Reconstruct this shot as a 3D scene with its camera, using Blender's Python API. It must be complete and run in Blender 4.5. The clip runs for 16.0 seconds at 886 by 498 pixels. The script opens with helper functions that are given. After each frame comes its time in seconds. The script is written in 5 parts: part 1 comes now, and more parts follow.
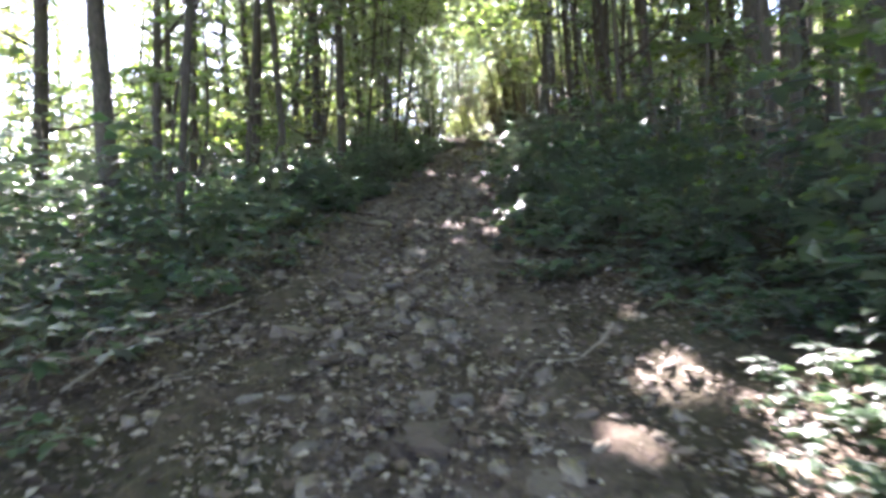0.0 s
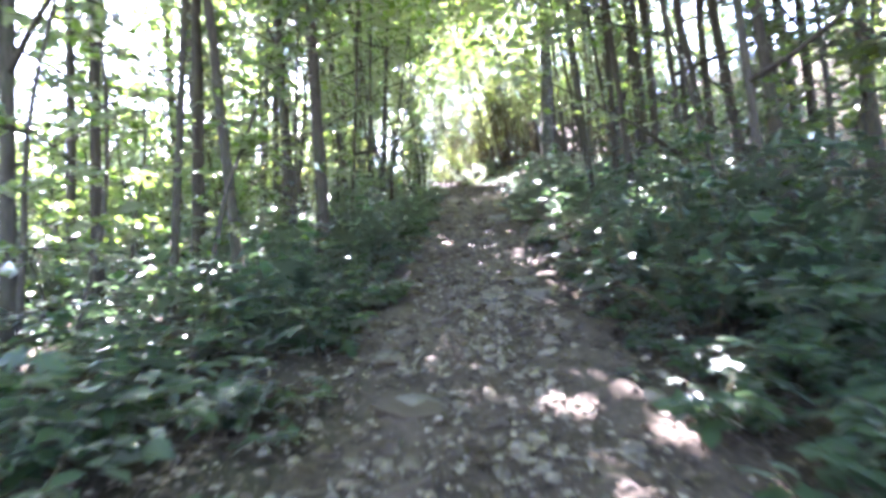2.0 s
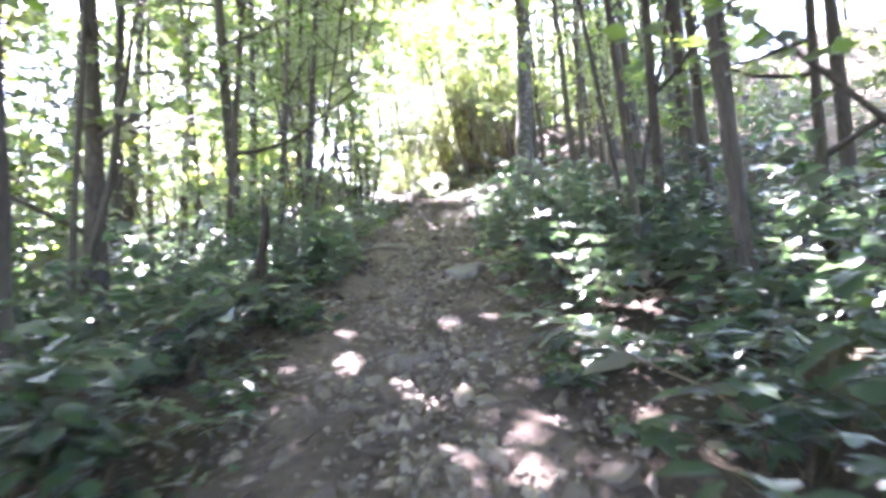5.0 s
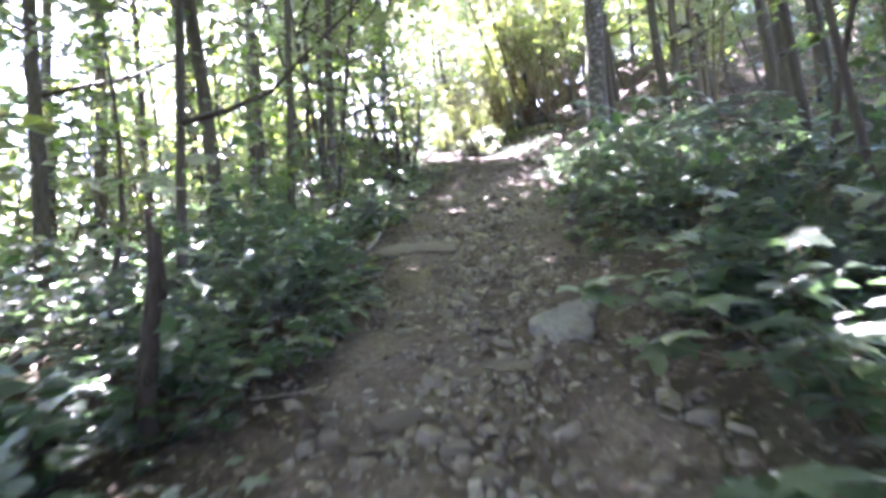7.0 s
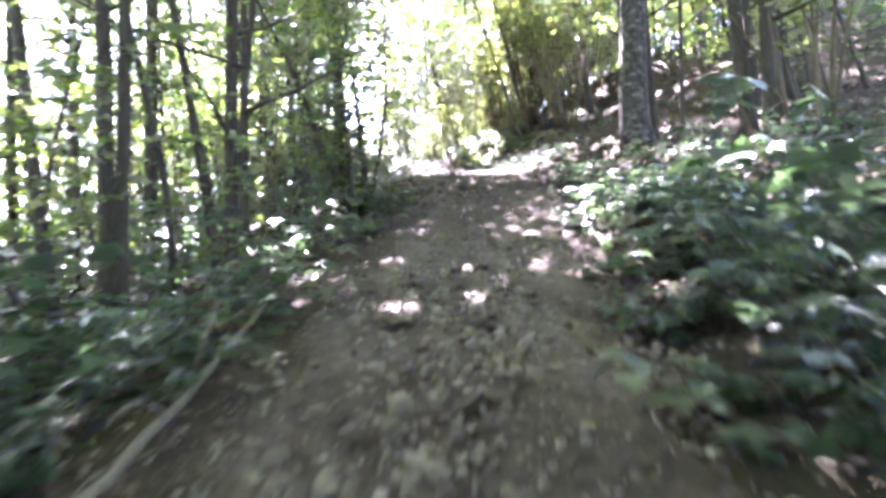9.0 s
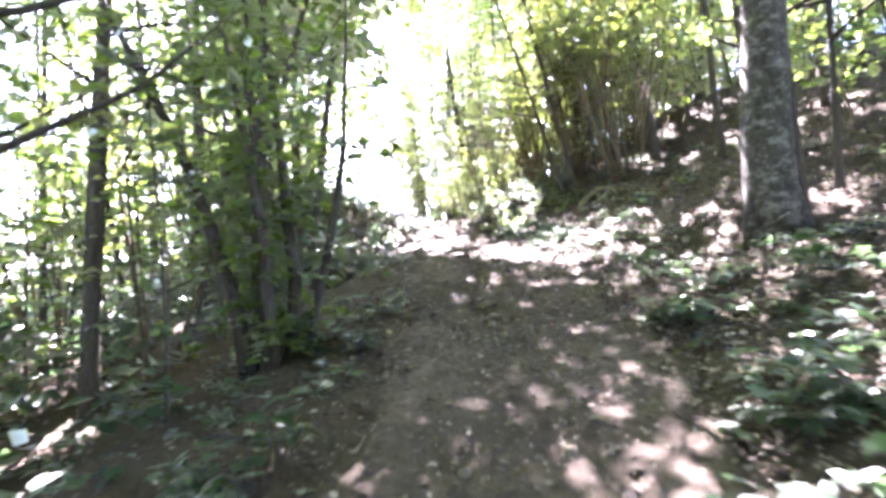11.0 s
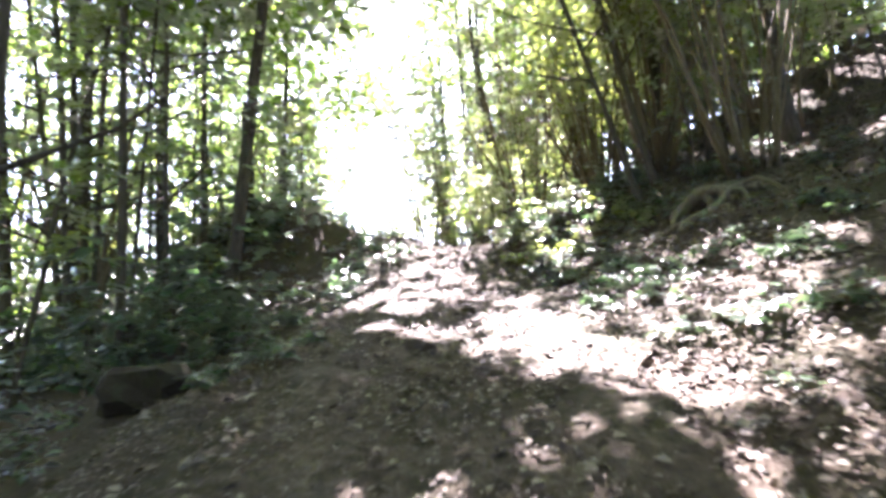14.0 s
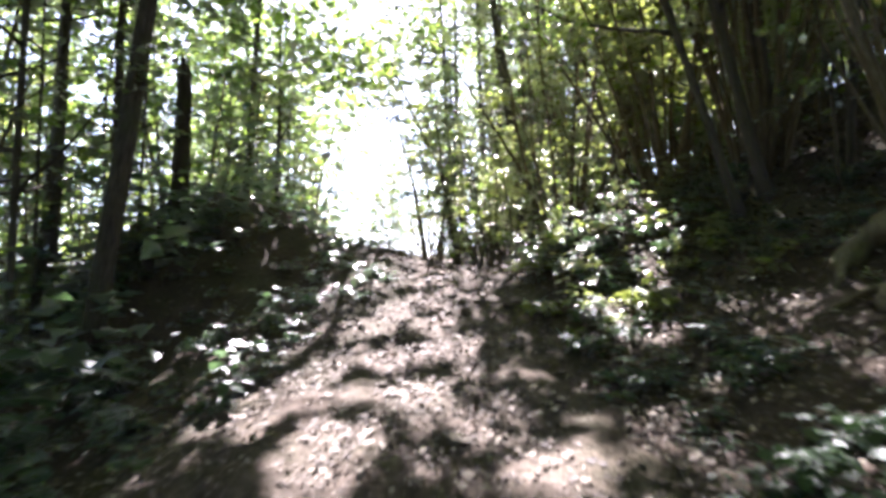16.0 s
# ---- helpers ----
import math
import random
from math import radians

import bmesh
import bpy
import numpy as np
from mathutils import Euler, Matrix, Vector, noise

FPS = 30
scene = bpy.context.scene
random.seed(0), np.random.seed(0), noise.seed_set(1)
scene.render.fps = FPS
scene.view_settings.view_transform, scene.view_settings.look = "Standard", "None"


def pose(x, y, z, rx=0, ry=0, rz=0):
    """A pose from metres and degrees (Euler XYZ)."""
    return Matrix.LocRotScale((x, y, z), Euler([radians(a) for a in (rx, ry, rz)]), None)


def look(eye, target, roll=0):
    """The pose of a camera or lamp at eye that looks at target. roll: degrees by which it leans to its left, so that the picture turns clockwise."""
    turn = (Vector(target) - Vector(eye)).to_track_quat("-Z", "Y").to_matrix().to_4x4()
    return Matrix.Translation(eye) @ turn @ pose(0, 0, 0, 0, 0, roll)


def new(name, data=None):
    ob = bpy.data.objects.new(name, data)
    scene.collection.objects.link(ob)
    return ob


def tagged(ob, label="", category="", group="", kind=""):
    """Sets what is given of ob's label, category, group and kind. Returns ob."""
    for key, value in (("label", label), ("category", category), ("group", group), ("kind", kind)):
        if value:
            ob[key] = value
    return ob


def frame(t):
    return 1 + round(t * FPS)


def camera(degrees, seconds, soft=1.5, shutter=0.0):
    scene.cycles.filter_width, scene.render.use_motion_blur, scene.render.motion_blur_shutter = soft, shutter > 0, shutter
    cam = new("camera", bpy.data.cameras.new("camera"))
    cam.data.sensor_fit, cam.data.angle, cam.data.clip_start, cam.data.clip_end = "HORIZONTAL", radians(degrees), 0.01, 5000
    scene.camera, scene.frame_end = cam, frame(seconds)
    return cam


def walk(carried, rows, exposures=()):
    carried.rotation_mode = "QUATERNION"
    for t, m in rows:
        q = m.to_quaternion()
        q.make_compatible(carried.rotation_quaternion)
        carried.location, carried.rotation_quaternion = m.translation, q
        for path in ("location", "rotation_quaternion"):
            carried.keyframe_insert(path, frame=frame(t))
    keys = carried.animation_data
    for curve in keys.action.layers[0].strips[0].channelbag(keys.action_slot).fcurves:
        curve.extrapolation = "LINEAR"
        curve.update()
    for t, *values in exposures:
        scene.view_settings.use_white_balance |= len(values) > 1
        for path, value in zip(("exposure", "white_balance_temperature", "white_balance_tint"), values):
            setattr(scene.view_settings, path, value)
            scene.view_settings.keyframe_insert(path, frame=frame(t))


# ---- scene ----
cam = camera(69.9, 16.0, soft=3.4, shutter=0.6)
METRES, EYE, TILT, LEAN, TURN = 34.0, 1.5, 1.0, 1.0, 0.0
ROWS = [
    (0.0, 0.0, 0.0, 0.0, 0.0, 0.0, 0.0),
    (0.5, -0.006, 0.0216, 0.001, -0.51, 1.32, 1.07),
    (1.0, -0.013, 0.0498, 0.0099, -0.99, 2.09, 2.3),
    (1.5, -0.0176, 0.0813, 0.0203, -1.47, 3.41, 3.02),
    (2.0, -0.0197, 0.1138, 0.0276, -1.78, 3.53, 2.48),
    (2.5, -0.0204, 0.1451, 0.0366, -2.18, 5.52, 2.67),
    (3.0, -0.0197, 0.1718, 0.05, -2.63, 5.07, 3.09),
    (3.5, -0.0168, 0.195, 0.058, -3.46, 3.44, 3.86),
    (6.0, 0.0071, 0.3409, 0.0659, -5.99, 5.41, 0.98),
    (6.5, 0.0072, 0.3647, 0.0741, -3.65, 6.02, 1.05),
    (7.0, 0.0063, 0.3855, 0.0842, -0.3, 0.09, 4.6),
    (7.5, 0.0075, 0.4156, 0.089, -0.97, 0.11, 4.71),
    (8.0, 0.0119, 0.4524, 0.09, 0.59, 2.3, 2.45),
    (8.5, 0.0167, 0.4928, 0.0977, -0.34, 3.57, 2.75),
    (9.0, 0.0229, 0.5313, 0.1129, -0.73, 0.2, 2.79),
    (9.5, 0.0301, 0.576, 0.1268, -0.79, 3.64, 0.89),
    (12.0, 0.0502, 0.7412, 0.1648, 4.14, 3.69, 2.85),
    (12.5, 0.0615, 0.7733, 0.1702, 8.39, 3.63, -3.57),
    (13.0, 0.0647, 0.8049, 0.1711, 7.79, 4.7, -2.32),
    (13.5, 0.0612, 0.834, 0.1718, 7.61, 5.85, 1.05),
    (14.0, 0.0583, 0.859, 0.1753, 7.42, 5.45, 2.91),
    (14.5, 0.0592, 0.8821, 0.1822, 6.65, 4.19, 2.06),
    (15.0, 0.0603, 0.9054, 0.1912, 6.18, 3.11, -1.06),
    (15.5, 0.0569, 0.9309, 0.196, 8.51, 2.96, 0.62),
    (16.0, 0.0532, 0.9613, 0.1994, 8.47, 4.26, 0.57),
]
EXPOSURES = [(0.0, 4.45, 5850, 28), (1.5, 5.22, 5500, 30), (3.5, 5.72, 5450, 34), (6.0, 5.97, 5600, 40), (7.0, 5.62, 5500, 40), (8.0, 5.65, 5500, 40), (8.5, 5.5, 5500, 38), (9.0, 5.55, 5480, 40), (9.7, 5.6, 5480, 38), (12.0, 5.28, 5750, 34), (13.0, 5.1, 5700, 32), (14.0, 4.65, 5700, 30), (15.0, 4.02, 5700, 30), (15.5, 3.85, 5620, 28), (16.0, 3.44, 5700, 26)]
walk(cam, [(t, pose(0, 0, EYE, TILT, LEAN, TURN) @ pose(METRES * x, METRES * y, METRES * z, 90 + pitch, roll, yaw)) for t, x, y, z, yaw, pitch, roll in ROWS],
     EXPOSURES)

# ---- light ----
SUN_AZ, SUN_EL = -12.0, 50.0      # degrees from straight ahead (left: minus), degrees up
world = bpy.data.worlds.new("sky")
scene.world = world
world.use_nodes = True
wn = world.node_tree
sky = wn.nodes.new("ShaderNodeTexSky")
sky.sky_type = 'NISHITA'
sky.sun_disc = False
sky.sun_elevation = radians(SUN_EL)
sky.sun_rotation = radians(SUN_AZ)
sky.air_density, sky.dust_density = 1.0, 2.0
wn.nodes["Background"].inputs[1].default_value = 0.05
wn.links.new(sky.outputs[0], wn.nodes["Background"].inputs[0])
sun = new("sun", bpy.data.lights.new("sun", 'SUN'))
sun.data.energy, sun.data.angle, sun.data.color = 5.0, radians(0.45), (1.0, 0.93, 0.82)
sun.matrix_world = look((math.sin(radians(SUN_AZ)) * 60, math.cos(radians(SUN_AZ)) * 60, 60 * math.tan(radians(SUN_EL))), (0, 0, 0))

# ---- materials ----
class Nodes:
    """A short way to write node trees."""
    def __init__(self, name):
        self.mat = bpy.data.materials.new(name)
        self.mat.use_nodes = True
        self.t = self.mat.node_tree
        self.t.nodes.clear()
        self.out = self.t.nodes.new("ShaderNodeOutputMaterial")

    def add(self, kind, ins=None, **props):
        n = self.t.nodes.new("ShaderNode" + kind)
        for k, v in props.items():
            if k == "blend_type":
                n.blend_type = v
            elif k == "data_type":
                n.data_type = v
            elif k == "operation":
                n.operation = v
            elif k == "attribute_name":
                n.attribute_name = v
        for k, v in (ins or {}).items():
            if isinstance(v, bpy.types.NodeSocket):
                self.t.links.new(v, n.inputs[k])
            else:
                n.inputs[k].default_value = v
        return n

    def coord(self, kind="Object"):
        return self.t.nodes.new("ShaderNodeTexCoord").outputs[kind]

    def noise(self, vec, scale, detail=4.0, rough=0.6):
        return self.add("TexNoise", {"Vector": vec, "Scale": scale, "Detail": detail, "Roughness": rough}).outputs[0]

    def ramp(self, fac, *stops):
        n = self.add("ValToRGB", {0: fac})
        e = n.color_ramp.elements
        while len(e) < len(stops):
            e.new(0.5)
        for el, (p, c) in zip(e, stops):
            el.position, el.color = p, (*c, 1)
        return n.outputs[0]

    def mix(self, fac, a, b, blend="MIX"):
        n = self.add("MixRGB", {0: fac, 1: a if isinstance(a, bpy.types.NodeSocket) else (*a, 1), 2: b if isinstance(b, bpy.types.NodeSocket) else (*b, 1)}, blend_type=blend)
        return n.outputs[0]

    def math(self, op, a, b=0.0):
        return self.add("Math", {0: a, 1: b}, operation=op).outputs[0]

    def bump(self, height, strength, dist=0.02):
        return self.add("Bump", {"Height": height, "Strength": strength, "Distance": dist}).outputs[0]

    def surface(self, shader):
        self.t.links.new(shader, self.out.inputs[0])
        return self.mat

    def principled(self, color, rough=0.8, normal=None, spec=0.3):
        ins = {"Base Color": color if isinstance(color, bpy.types.NodeSocket) else (*color, 1), "Roughness": rough, "Specular IOR Level": spec}
        if normal is not None:
            ins["Normal"] = normal
        return self.surface(self.add("BsdfPrincipled", ins).outputs[0])


def leaf_material(name, dark, light, glow, gloss=0.06, rough=0.42):
    """A living leaf: reflects a little, lets warm green light through, with a waxy sheen."""
    n = Nodes(name)
    rnd = n.t.nodes.new("ShaderNodeNewGeometry").outputs["Random Per Island"]
    obj = n.t.nodes.new("ShaderNodeObjectInfo").outputs["Random"]
    big = n.noise(n.coord(), 0.9, 2.0)
    k = n.math("MULTIPLY", n.math("ADD", n.math("ADD", rnd, obj), big), 0.36)
    col = n.ramp(k, (0.15, dark), (0.85, light))
    spots = n.noise(n.coord(), 60.0, 2.0)
    col = n.mix(n.math("MULTIPLY", spots, 0.25), col, (0.10, 0.10, 0.02))
    thru = n.mix(k, tuple(c * 0.75 for c in glow), glow)
    d = n.add("BsdfDiffuse", {"Color": col}).outputs[0]
    t = n.add("BsdfTranslucent", {"Color": thru}).outputs[0]
    g = n.add("BsdfGlossy", {"Color": (1, 1, 1, 1), "Roughness": rough}).outputs[0]
    body = n.add("MixShader", {0: 0.55, 1: d, 2: t}).outputs[0]
    fres = n.add("Fresnel", {"IOR": 1.42}).outputs[0]
    fac = n.math("MULTIPLY", fres, gloss * 10)
    return n.surface(n.add("MixShader", {0: fac, 1: body, 2: g}).outputs[0])


def bark_material(name, dark, light, moss=0.3, patch=None):
    n = Nodes(name)
    p = n.coord()
    stretch = n.add("Mapping", {"Vector": p, "Scale": (1, 1, 0.18)}).outputs[0]
    ridges = n.noise(stretch, 38.0, 6.0, 0.65)
    blot = n.noise(p, 3.2, 3.0)
    col = n.ramp(ridges, (0.3, dark), (0.75, light))
    if patch:
        wide = n.add("Mapping", {"Vector": p, "Scale": (1, 1, 0.7)}).outputs[0]
        col = n.mix(n.ramp(n.noise(wide, 13.0, 7.0, 0.75), (0.50, (0, 0, 0)), (0.64, (0.7, 0.7, 0.7))), col, patch)
    m = n.ramp(blot, (0.5, (0, 0, 0)), (0.68, (1, 1, 1)))
    col = n.mix(n.math("MULTIPLY", m, moss), col, (0.07, 0.10, 0.03))
    col = n.mix(n.t.nodes.new("ShaderNodeObjectInfo").outputs["Random"], col, n.mix(0.5, col, (0.5, 0.47, 0.42), "MULTIPLY"))
    return n.principled(col, 0.9, n.bump(ridges, 0.9, 0.02), 0.2)


LEAF = leaf_material("green_leaf", (0.030, 0.070, 0.016), (0.085, 0.14, 0.032), (0.31, 0.44, 0.072))
LEAF_HAZEL = leaf_material("hazel_leaf", (0.060, 0.105, 0.018), (0.13, 0.175, 0.037), (0.39, 0.46, 0.088))
LEAF_LOW = leaf_material("undergrowth_leaf", (0.025, 0.053, 0.032), (0.064, 0.110, 0.064), (0.12, 0.21, 0.072), 0.06, 0.42)
BARK = bark_material("grey_brown_bark", (0.038, 0.032, 0.025), (0.165, 0.143, 0.115), 0.3)
BARK_PALE = bark_material("blotched_pale_bark", (0.03, 0.026, 0.022), (0.125, 0.112, 0.092), 0.3, (0.36, 0.34, 0.30))
BARK_STEM = bark_material("hazel_stem_bark", (0.09, 0.07, 0.042), (0.29, 0.235, 0.15), 0.2)
BARK_ROOT = bark_material("mossy_root_bark", (0.07, 0.055, 0.035), (0.24, 0.205, 0.13), 0.55)
BARK_DARK = bark_material("rotten_dark_bark", (0.022, 0.017, 0.013), (0.075, 0.058, 0.042), 0.3)
DEADWOOD = bark_material("weathered_dead_wood", (0.13, 0.11, 0.08), (0.36, 0.31, 0.24), 0.15)


def earth_material():
    """Woodland floor: dark humus under brown litter, and where it is trodden greyer and stonier."""
    n = Nodes("woodland_earth")
    p = n.coord()
    a = n.noise(p, 1.1, 3.0)
    b = n.noise(p, 14.0, 5.0, 0.7)
    grit = n.noise(p, 80.0, 3.0)
    humus = n.ramp(b, (0.25, (0.030, 0.022, 0.016)), (0.55, (0.075, 0.055, 0.040)), (0.8, (0.14, 0.105, 0.075)))
    humus = n.mix(n.ramp(a, (0.4, (0, 0, 0)), (0.7, (0.5, 0.5, 0.5))), humus, (0.05, 0.06, 0.025))
    vor = n.add("TexVoronoi", {"Vector": p, "Scale": 17.0, "Randomness": 1.0})
    dirt = n.ramp(b, (0.25, (0.065, 0.049, 0.038)), (0.55, (0.15, 0.117, 0.091)), (0.82, (0.27, 0.22, 0.18)))
    pebb = n.ramp(vor.outputs["Distance"], (0.10, (1, 1, 1)), (0.22, (0, 0, 0)))
    dirt = n.mix(n.math("MULTIPLY", pebb, 0.45), dirt, n.mix(vor.outputs["Color"], (0.13, 0.115, 0.10), (0.26, 0.24, 0.21)))
    dirt = n.mix(n.ramp(n.noise(p, 0.8, 3.0), (0.38, (0.6, 0.6, 0.6)), (0.62, (0, 0, 0))), dirt, (0.056, 0.043, 0.034))
    trod = n.add("Attribute", attribute_name="trodden").outputs["Fac"]
    ragged = n.math("ADD", trod, n.math("MULTIPLY", n.math("SUBTRACT", n.noise(p, 3.5, 5.0, 0.7), 0.5), 1.3))
    col = n.mix(n.ramp(ragged, (0.3, (0, 0, 0)), (0.7, (1, 1, 1))), humus, dirt)
    h = n.math("ADD", b, n.math("ADD", n.math("MULTIPLY", grit, 0.4), n.math("MULTIPLY", pebb, 0.4)))
    return n.principled(col, 0.95, n.bump(h, 1.0, 0.033), 0.15)


def stone_material(name, dark, light, brown):
    n = Nodes(name)
    p = n.coord()
    obj = n.t.nodes.new("ShaderNodeObjectInfo").outputs["Random"]
    isl = n.t.nodes.new("ShaderNodeNewGeometry").outputs["Random Per Island"]
    b = n.noise(p, 22.0, 6.0, 0.7)
    col = n.ramp(b, (0.25, dark), (0.75, light))
    col = n.mix(n.math("MULTIPLY", n.math("ADD", obj, isl), brown), col, (0.066, 0.048, 0.034))
    col = n.mix(n.ramp(n.noise(p, 5.0, 3.0), (0.5, (0, 0, 0)), (0.72, (0.7, 0.7, 0.7))), col, (0.10, 0.08, 0.06))
    return n.principled(col, 0.85, n.bump(b, 0.7, 0.012), 0.25)


def litter_material(name, a, b, c):
    n = Nodes(name)
    rnd = n.t.nodes.new("ShaderNodeNewGeometry").outputs["Random Per Island"]
    col = n.ramp(rnd, (0.1, a), (0.6, b), (0.95, c))
    col = n.mix(n.math("MULTIPLY", n.noise(n.coord(), 45.0, 3.0), 0.5), col, (0.05, 0.035, 0.025))
    return n.principled(col, 0.75, None, 0.3)


EARTH = earth_material()
STONE = stone_material("weathered_limestone", (0.15, 0.124, 0.094), (0.33, 0.282, 0.218), 0.58)
ROCK = stone_material("pale_lichened_rock", (0.10, 0.086, 0.066), (0.235, 0.208, 0.165), 0.3)
FLAKE = stone_material("grey_broken_stone", (0.12, 0.105, 0.086), (0.27, 0.243, 0.205), 0.3)
PALE = stone_material("pale_limestone_face", (0.105, 0.098, 0.082), (0.265, 0.245, 0.21), 0.2)
SLAB = stone_material("earth_stained_slab", (0.085, 0.071, 0.056), (0.18, 0.153, 0.122), 0.25)
LITTER = litter_material("dead_leaves", (0.050, 0.034, 0.025), (0.15, 0.110, 0.078), (0.36, 0.305, 0.24))
GRASS = leaf_material("grass_blade", (0.03, 0.06, 0.015), (0.07, 0.11, 0.025), (0.16, 0.24, 0.05))

# ---- the lie of the land ----
def lerp(v, *kn):
    return np.interp(v, [k[0] for k in kn], [k[1] for k in kn])


def path_x(y):
    return lerp(y, (-20, 0), (0, -.1), (5, -.35), (9, -.2), (13, .15), (18, .6), (23, 1.1), (27, 1.75), (31, 1.8), (35, 1.5), (39, 1.05), (42, .9), (45, .7), (50, 0), (60, -4))


def path_z(y):
    return lerp(y, (-30, -6.9), (0, .15), (10.6, 2.64), (17.2, 4.1), (20.7, 4.86), (24, 5.6), (31.3, 7.3), (33.4, 7.72), (37, 8.3), (40, 9.05), (41, 9.22), (43, 9.3), (46, 9.5), (60, 11), (90, 13))


def half_width(y):
    return lerp(y, (0, 1.0), (6, .85), (14, .75), (20, .85), (28, 1.0), (34, .95), (40, .6), (50, .8))


def ground(x, y):
    """The height of the woodland floor: a climbing way, a bank to its right, a fall to its left."""
    x, y = np.asarray(x, float), np.asarray(y, float)
    d = x - path_x(y)
    z = path_z(y)
    kr = lerp(y, (0, .05), (16, .12), (26, .24), (31, .24), (34.5, .36), (37, .40), (39.5, .27), (43, .22), (60, .2))
    kr = kr + lerp(y, (40, 0), (44, .06), (50, .08), (56, 0))
    up = np.clip(d - lerp(y, (37, 1.3), (43, .35)), 0, 40) * np.minimum(1, .35 + .2 * np.clip(d, 0, 9))
    z = z + np.minimum(kr * up, lerp(y, (10, 2), (26, 4.5), (36, 5), (41, 1.5), (60, 1.4), (75, 4)) + .08 * np.clip(d, 0, 60) + .44 * np.clip(d - 3.9, 0, 9) * lerp(y, (34, 0), (40, 1), (48, 1), (56, .3)))
    z = z + .32 * np.clip(d - 3.2, 0, 5) * lerp(y, (38, 0), (42, 1), (50, 1), (58, .3))
    kl = lerp(y, (0, .08), (20, .14), (30, .24), (42, .2), (60, .1))
    e = np.clip(-d - .9, 0, 400)
    z = z - kl * np.where(e < 7, e, 7 + (e - 7) * .35)
    z = z + 2.0 * np.exp(-(np.abs(x + 3.4) / 2.5) ** 1.8 - ((y - 42.6) / 2.0) ** 2)
    z = z + .6 * np.exp(-((x - 3.7) / 1.6) ** 2 - ((y - 40.5) / 1.3) ** 2)
    z = z + 0.9 * np.exp(-((x + 5.4) / 2.0) ** 2 - ((y - 43.5) / 2.2) ** 2)
    off = np.clip((np.abs(d) - half_width(y)) / .8, 0, 1)
    z = z + off * (.07 * np.sin(x * 1.9 + y * .7) * np.sin(y * 1.3 - x * .4) + .035 * np.sin(x * 5.1 + 1) * np.sin(y * 4.3))
    z = z + .10 * off * np.exp(-((np.abs(d) - half_width(y) - .45) / .4) ** 2)
    return z


def g(x, y):
    return float(ground(x, y))


# ---- gaps in the canopy: where the sun reaches the ground (x, y, radius, clear above) ----
FLECKS = np.array([
    (.39, 38.25, .2), (1.0, 38.38, .18), (.41, 37.49, .18), (.78, 37.47, .18), (.25, 37.16, .22), (.37, 36.52, .2), (.3, 36.2, .16), (.03, 36.5, .2), (-.05, 36.3, .16), (.85, 35.86, .22), (.81, 35.6, .16), (.98, 36.61, .17), (1.12, 36.78, .16),
    (2.03, 35.45, .2), (1.19, 37.74, .2), (.92, 35.32, .15), (.82, 34.47, .12), (1.22, 34.29, .14), (1.53, 34.04, .14), (1.91, 34.65, .25), (2.25, 34.35, .3), (1.98, 33.58, .25), (2.28, 33.39, .34), (2.57, 34.3, .18), (2.3, 33.9, .3),
    (2.7, 32.9, .44), (3.05, 32.55, .42),
    (3.5, 32.8, .18), (4.3, 33.0, .2), (3.7, 34.1, .2), (4.6, 31.2, .2), (1.75, 31.4, .12), (1.45, 31.35, .1), (2.3, 30.85, .15), (3.4, 28.7, .13), (1.3, 30.3, .09), (2.0, 29.9, .08),
    (.6, 6.9, .16), (.5, 7.4, .1), (.75, 6.3, .09), (1.1, 3.0, .2), (.75, 2.5, .16), (.22, 2.85, .09), (1.55, 2.6, .3), (1.9, 2.35, .28), (1.3, 2.2, .2), (1.95, 2.95, .22), (1.8, 14.2, .17), (2.0, 13.8, .12), (.55, 14.8, .12), (.25, 14.75, .09), (-.3, 14.6, .11),
    (-.25, 13.9, .13), (-.6, 13.8, .1), (.95, 14.9, .09), (-1.3, 15.7, .13), (1.6, 18.1, .1), (-.4, 24.26, .16), (-.25, 23.17, .1), (.41, 24.17, .13), (.56, 22.69, .14), (1.06, 23.72, .08), (1.19, 22.83, .12), (1.37, 23.29, .07), (2.47, 23.38, .1), (2.46, 22.41, .13), (-.7, 25.2, .18), (-.9, 24.8, .14), (-.2, 25, .13), (.15, 23.3, .07), (-1.2, 26, .2), (-.9, 25.6, .12), (-1.6, 26.4, .15),
    (2.4, 20.2, .1), (.2, 13.2, .12), (1.5, 13.9, .13), (-1.6, 8.2, .12)])
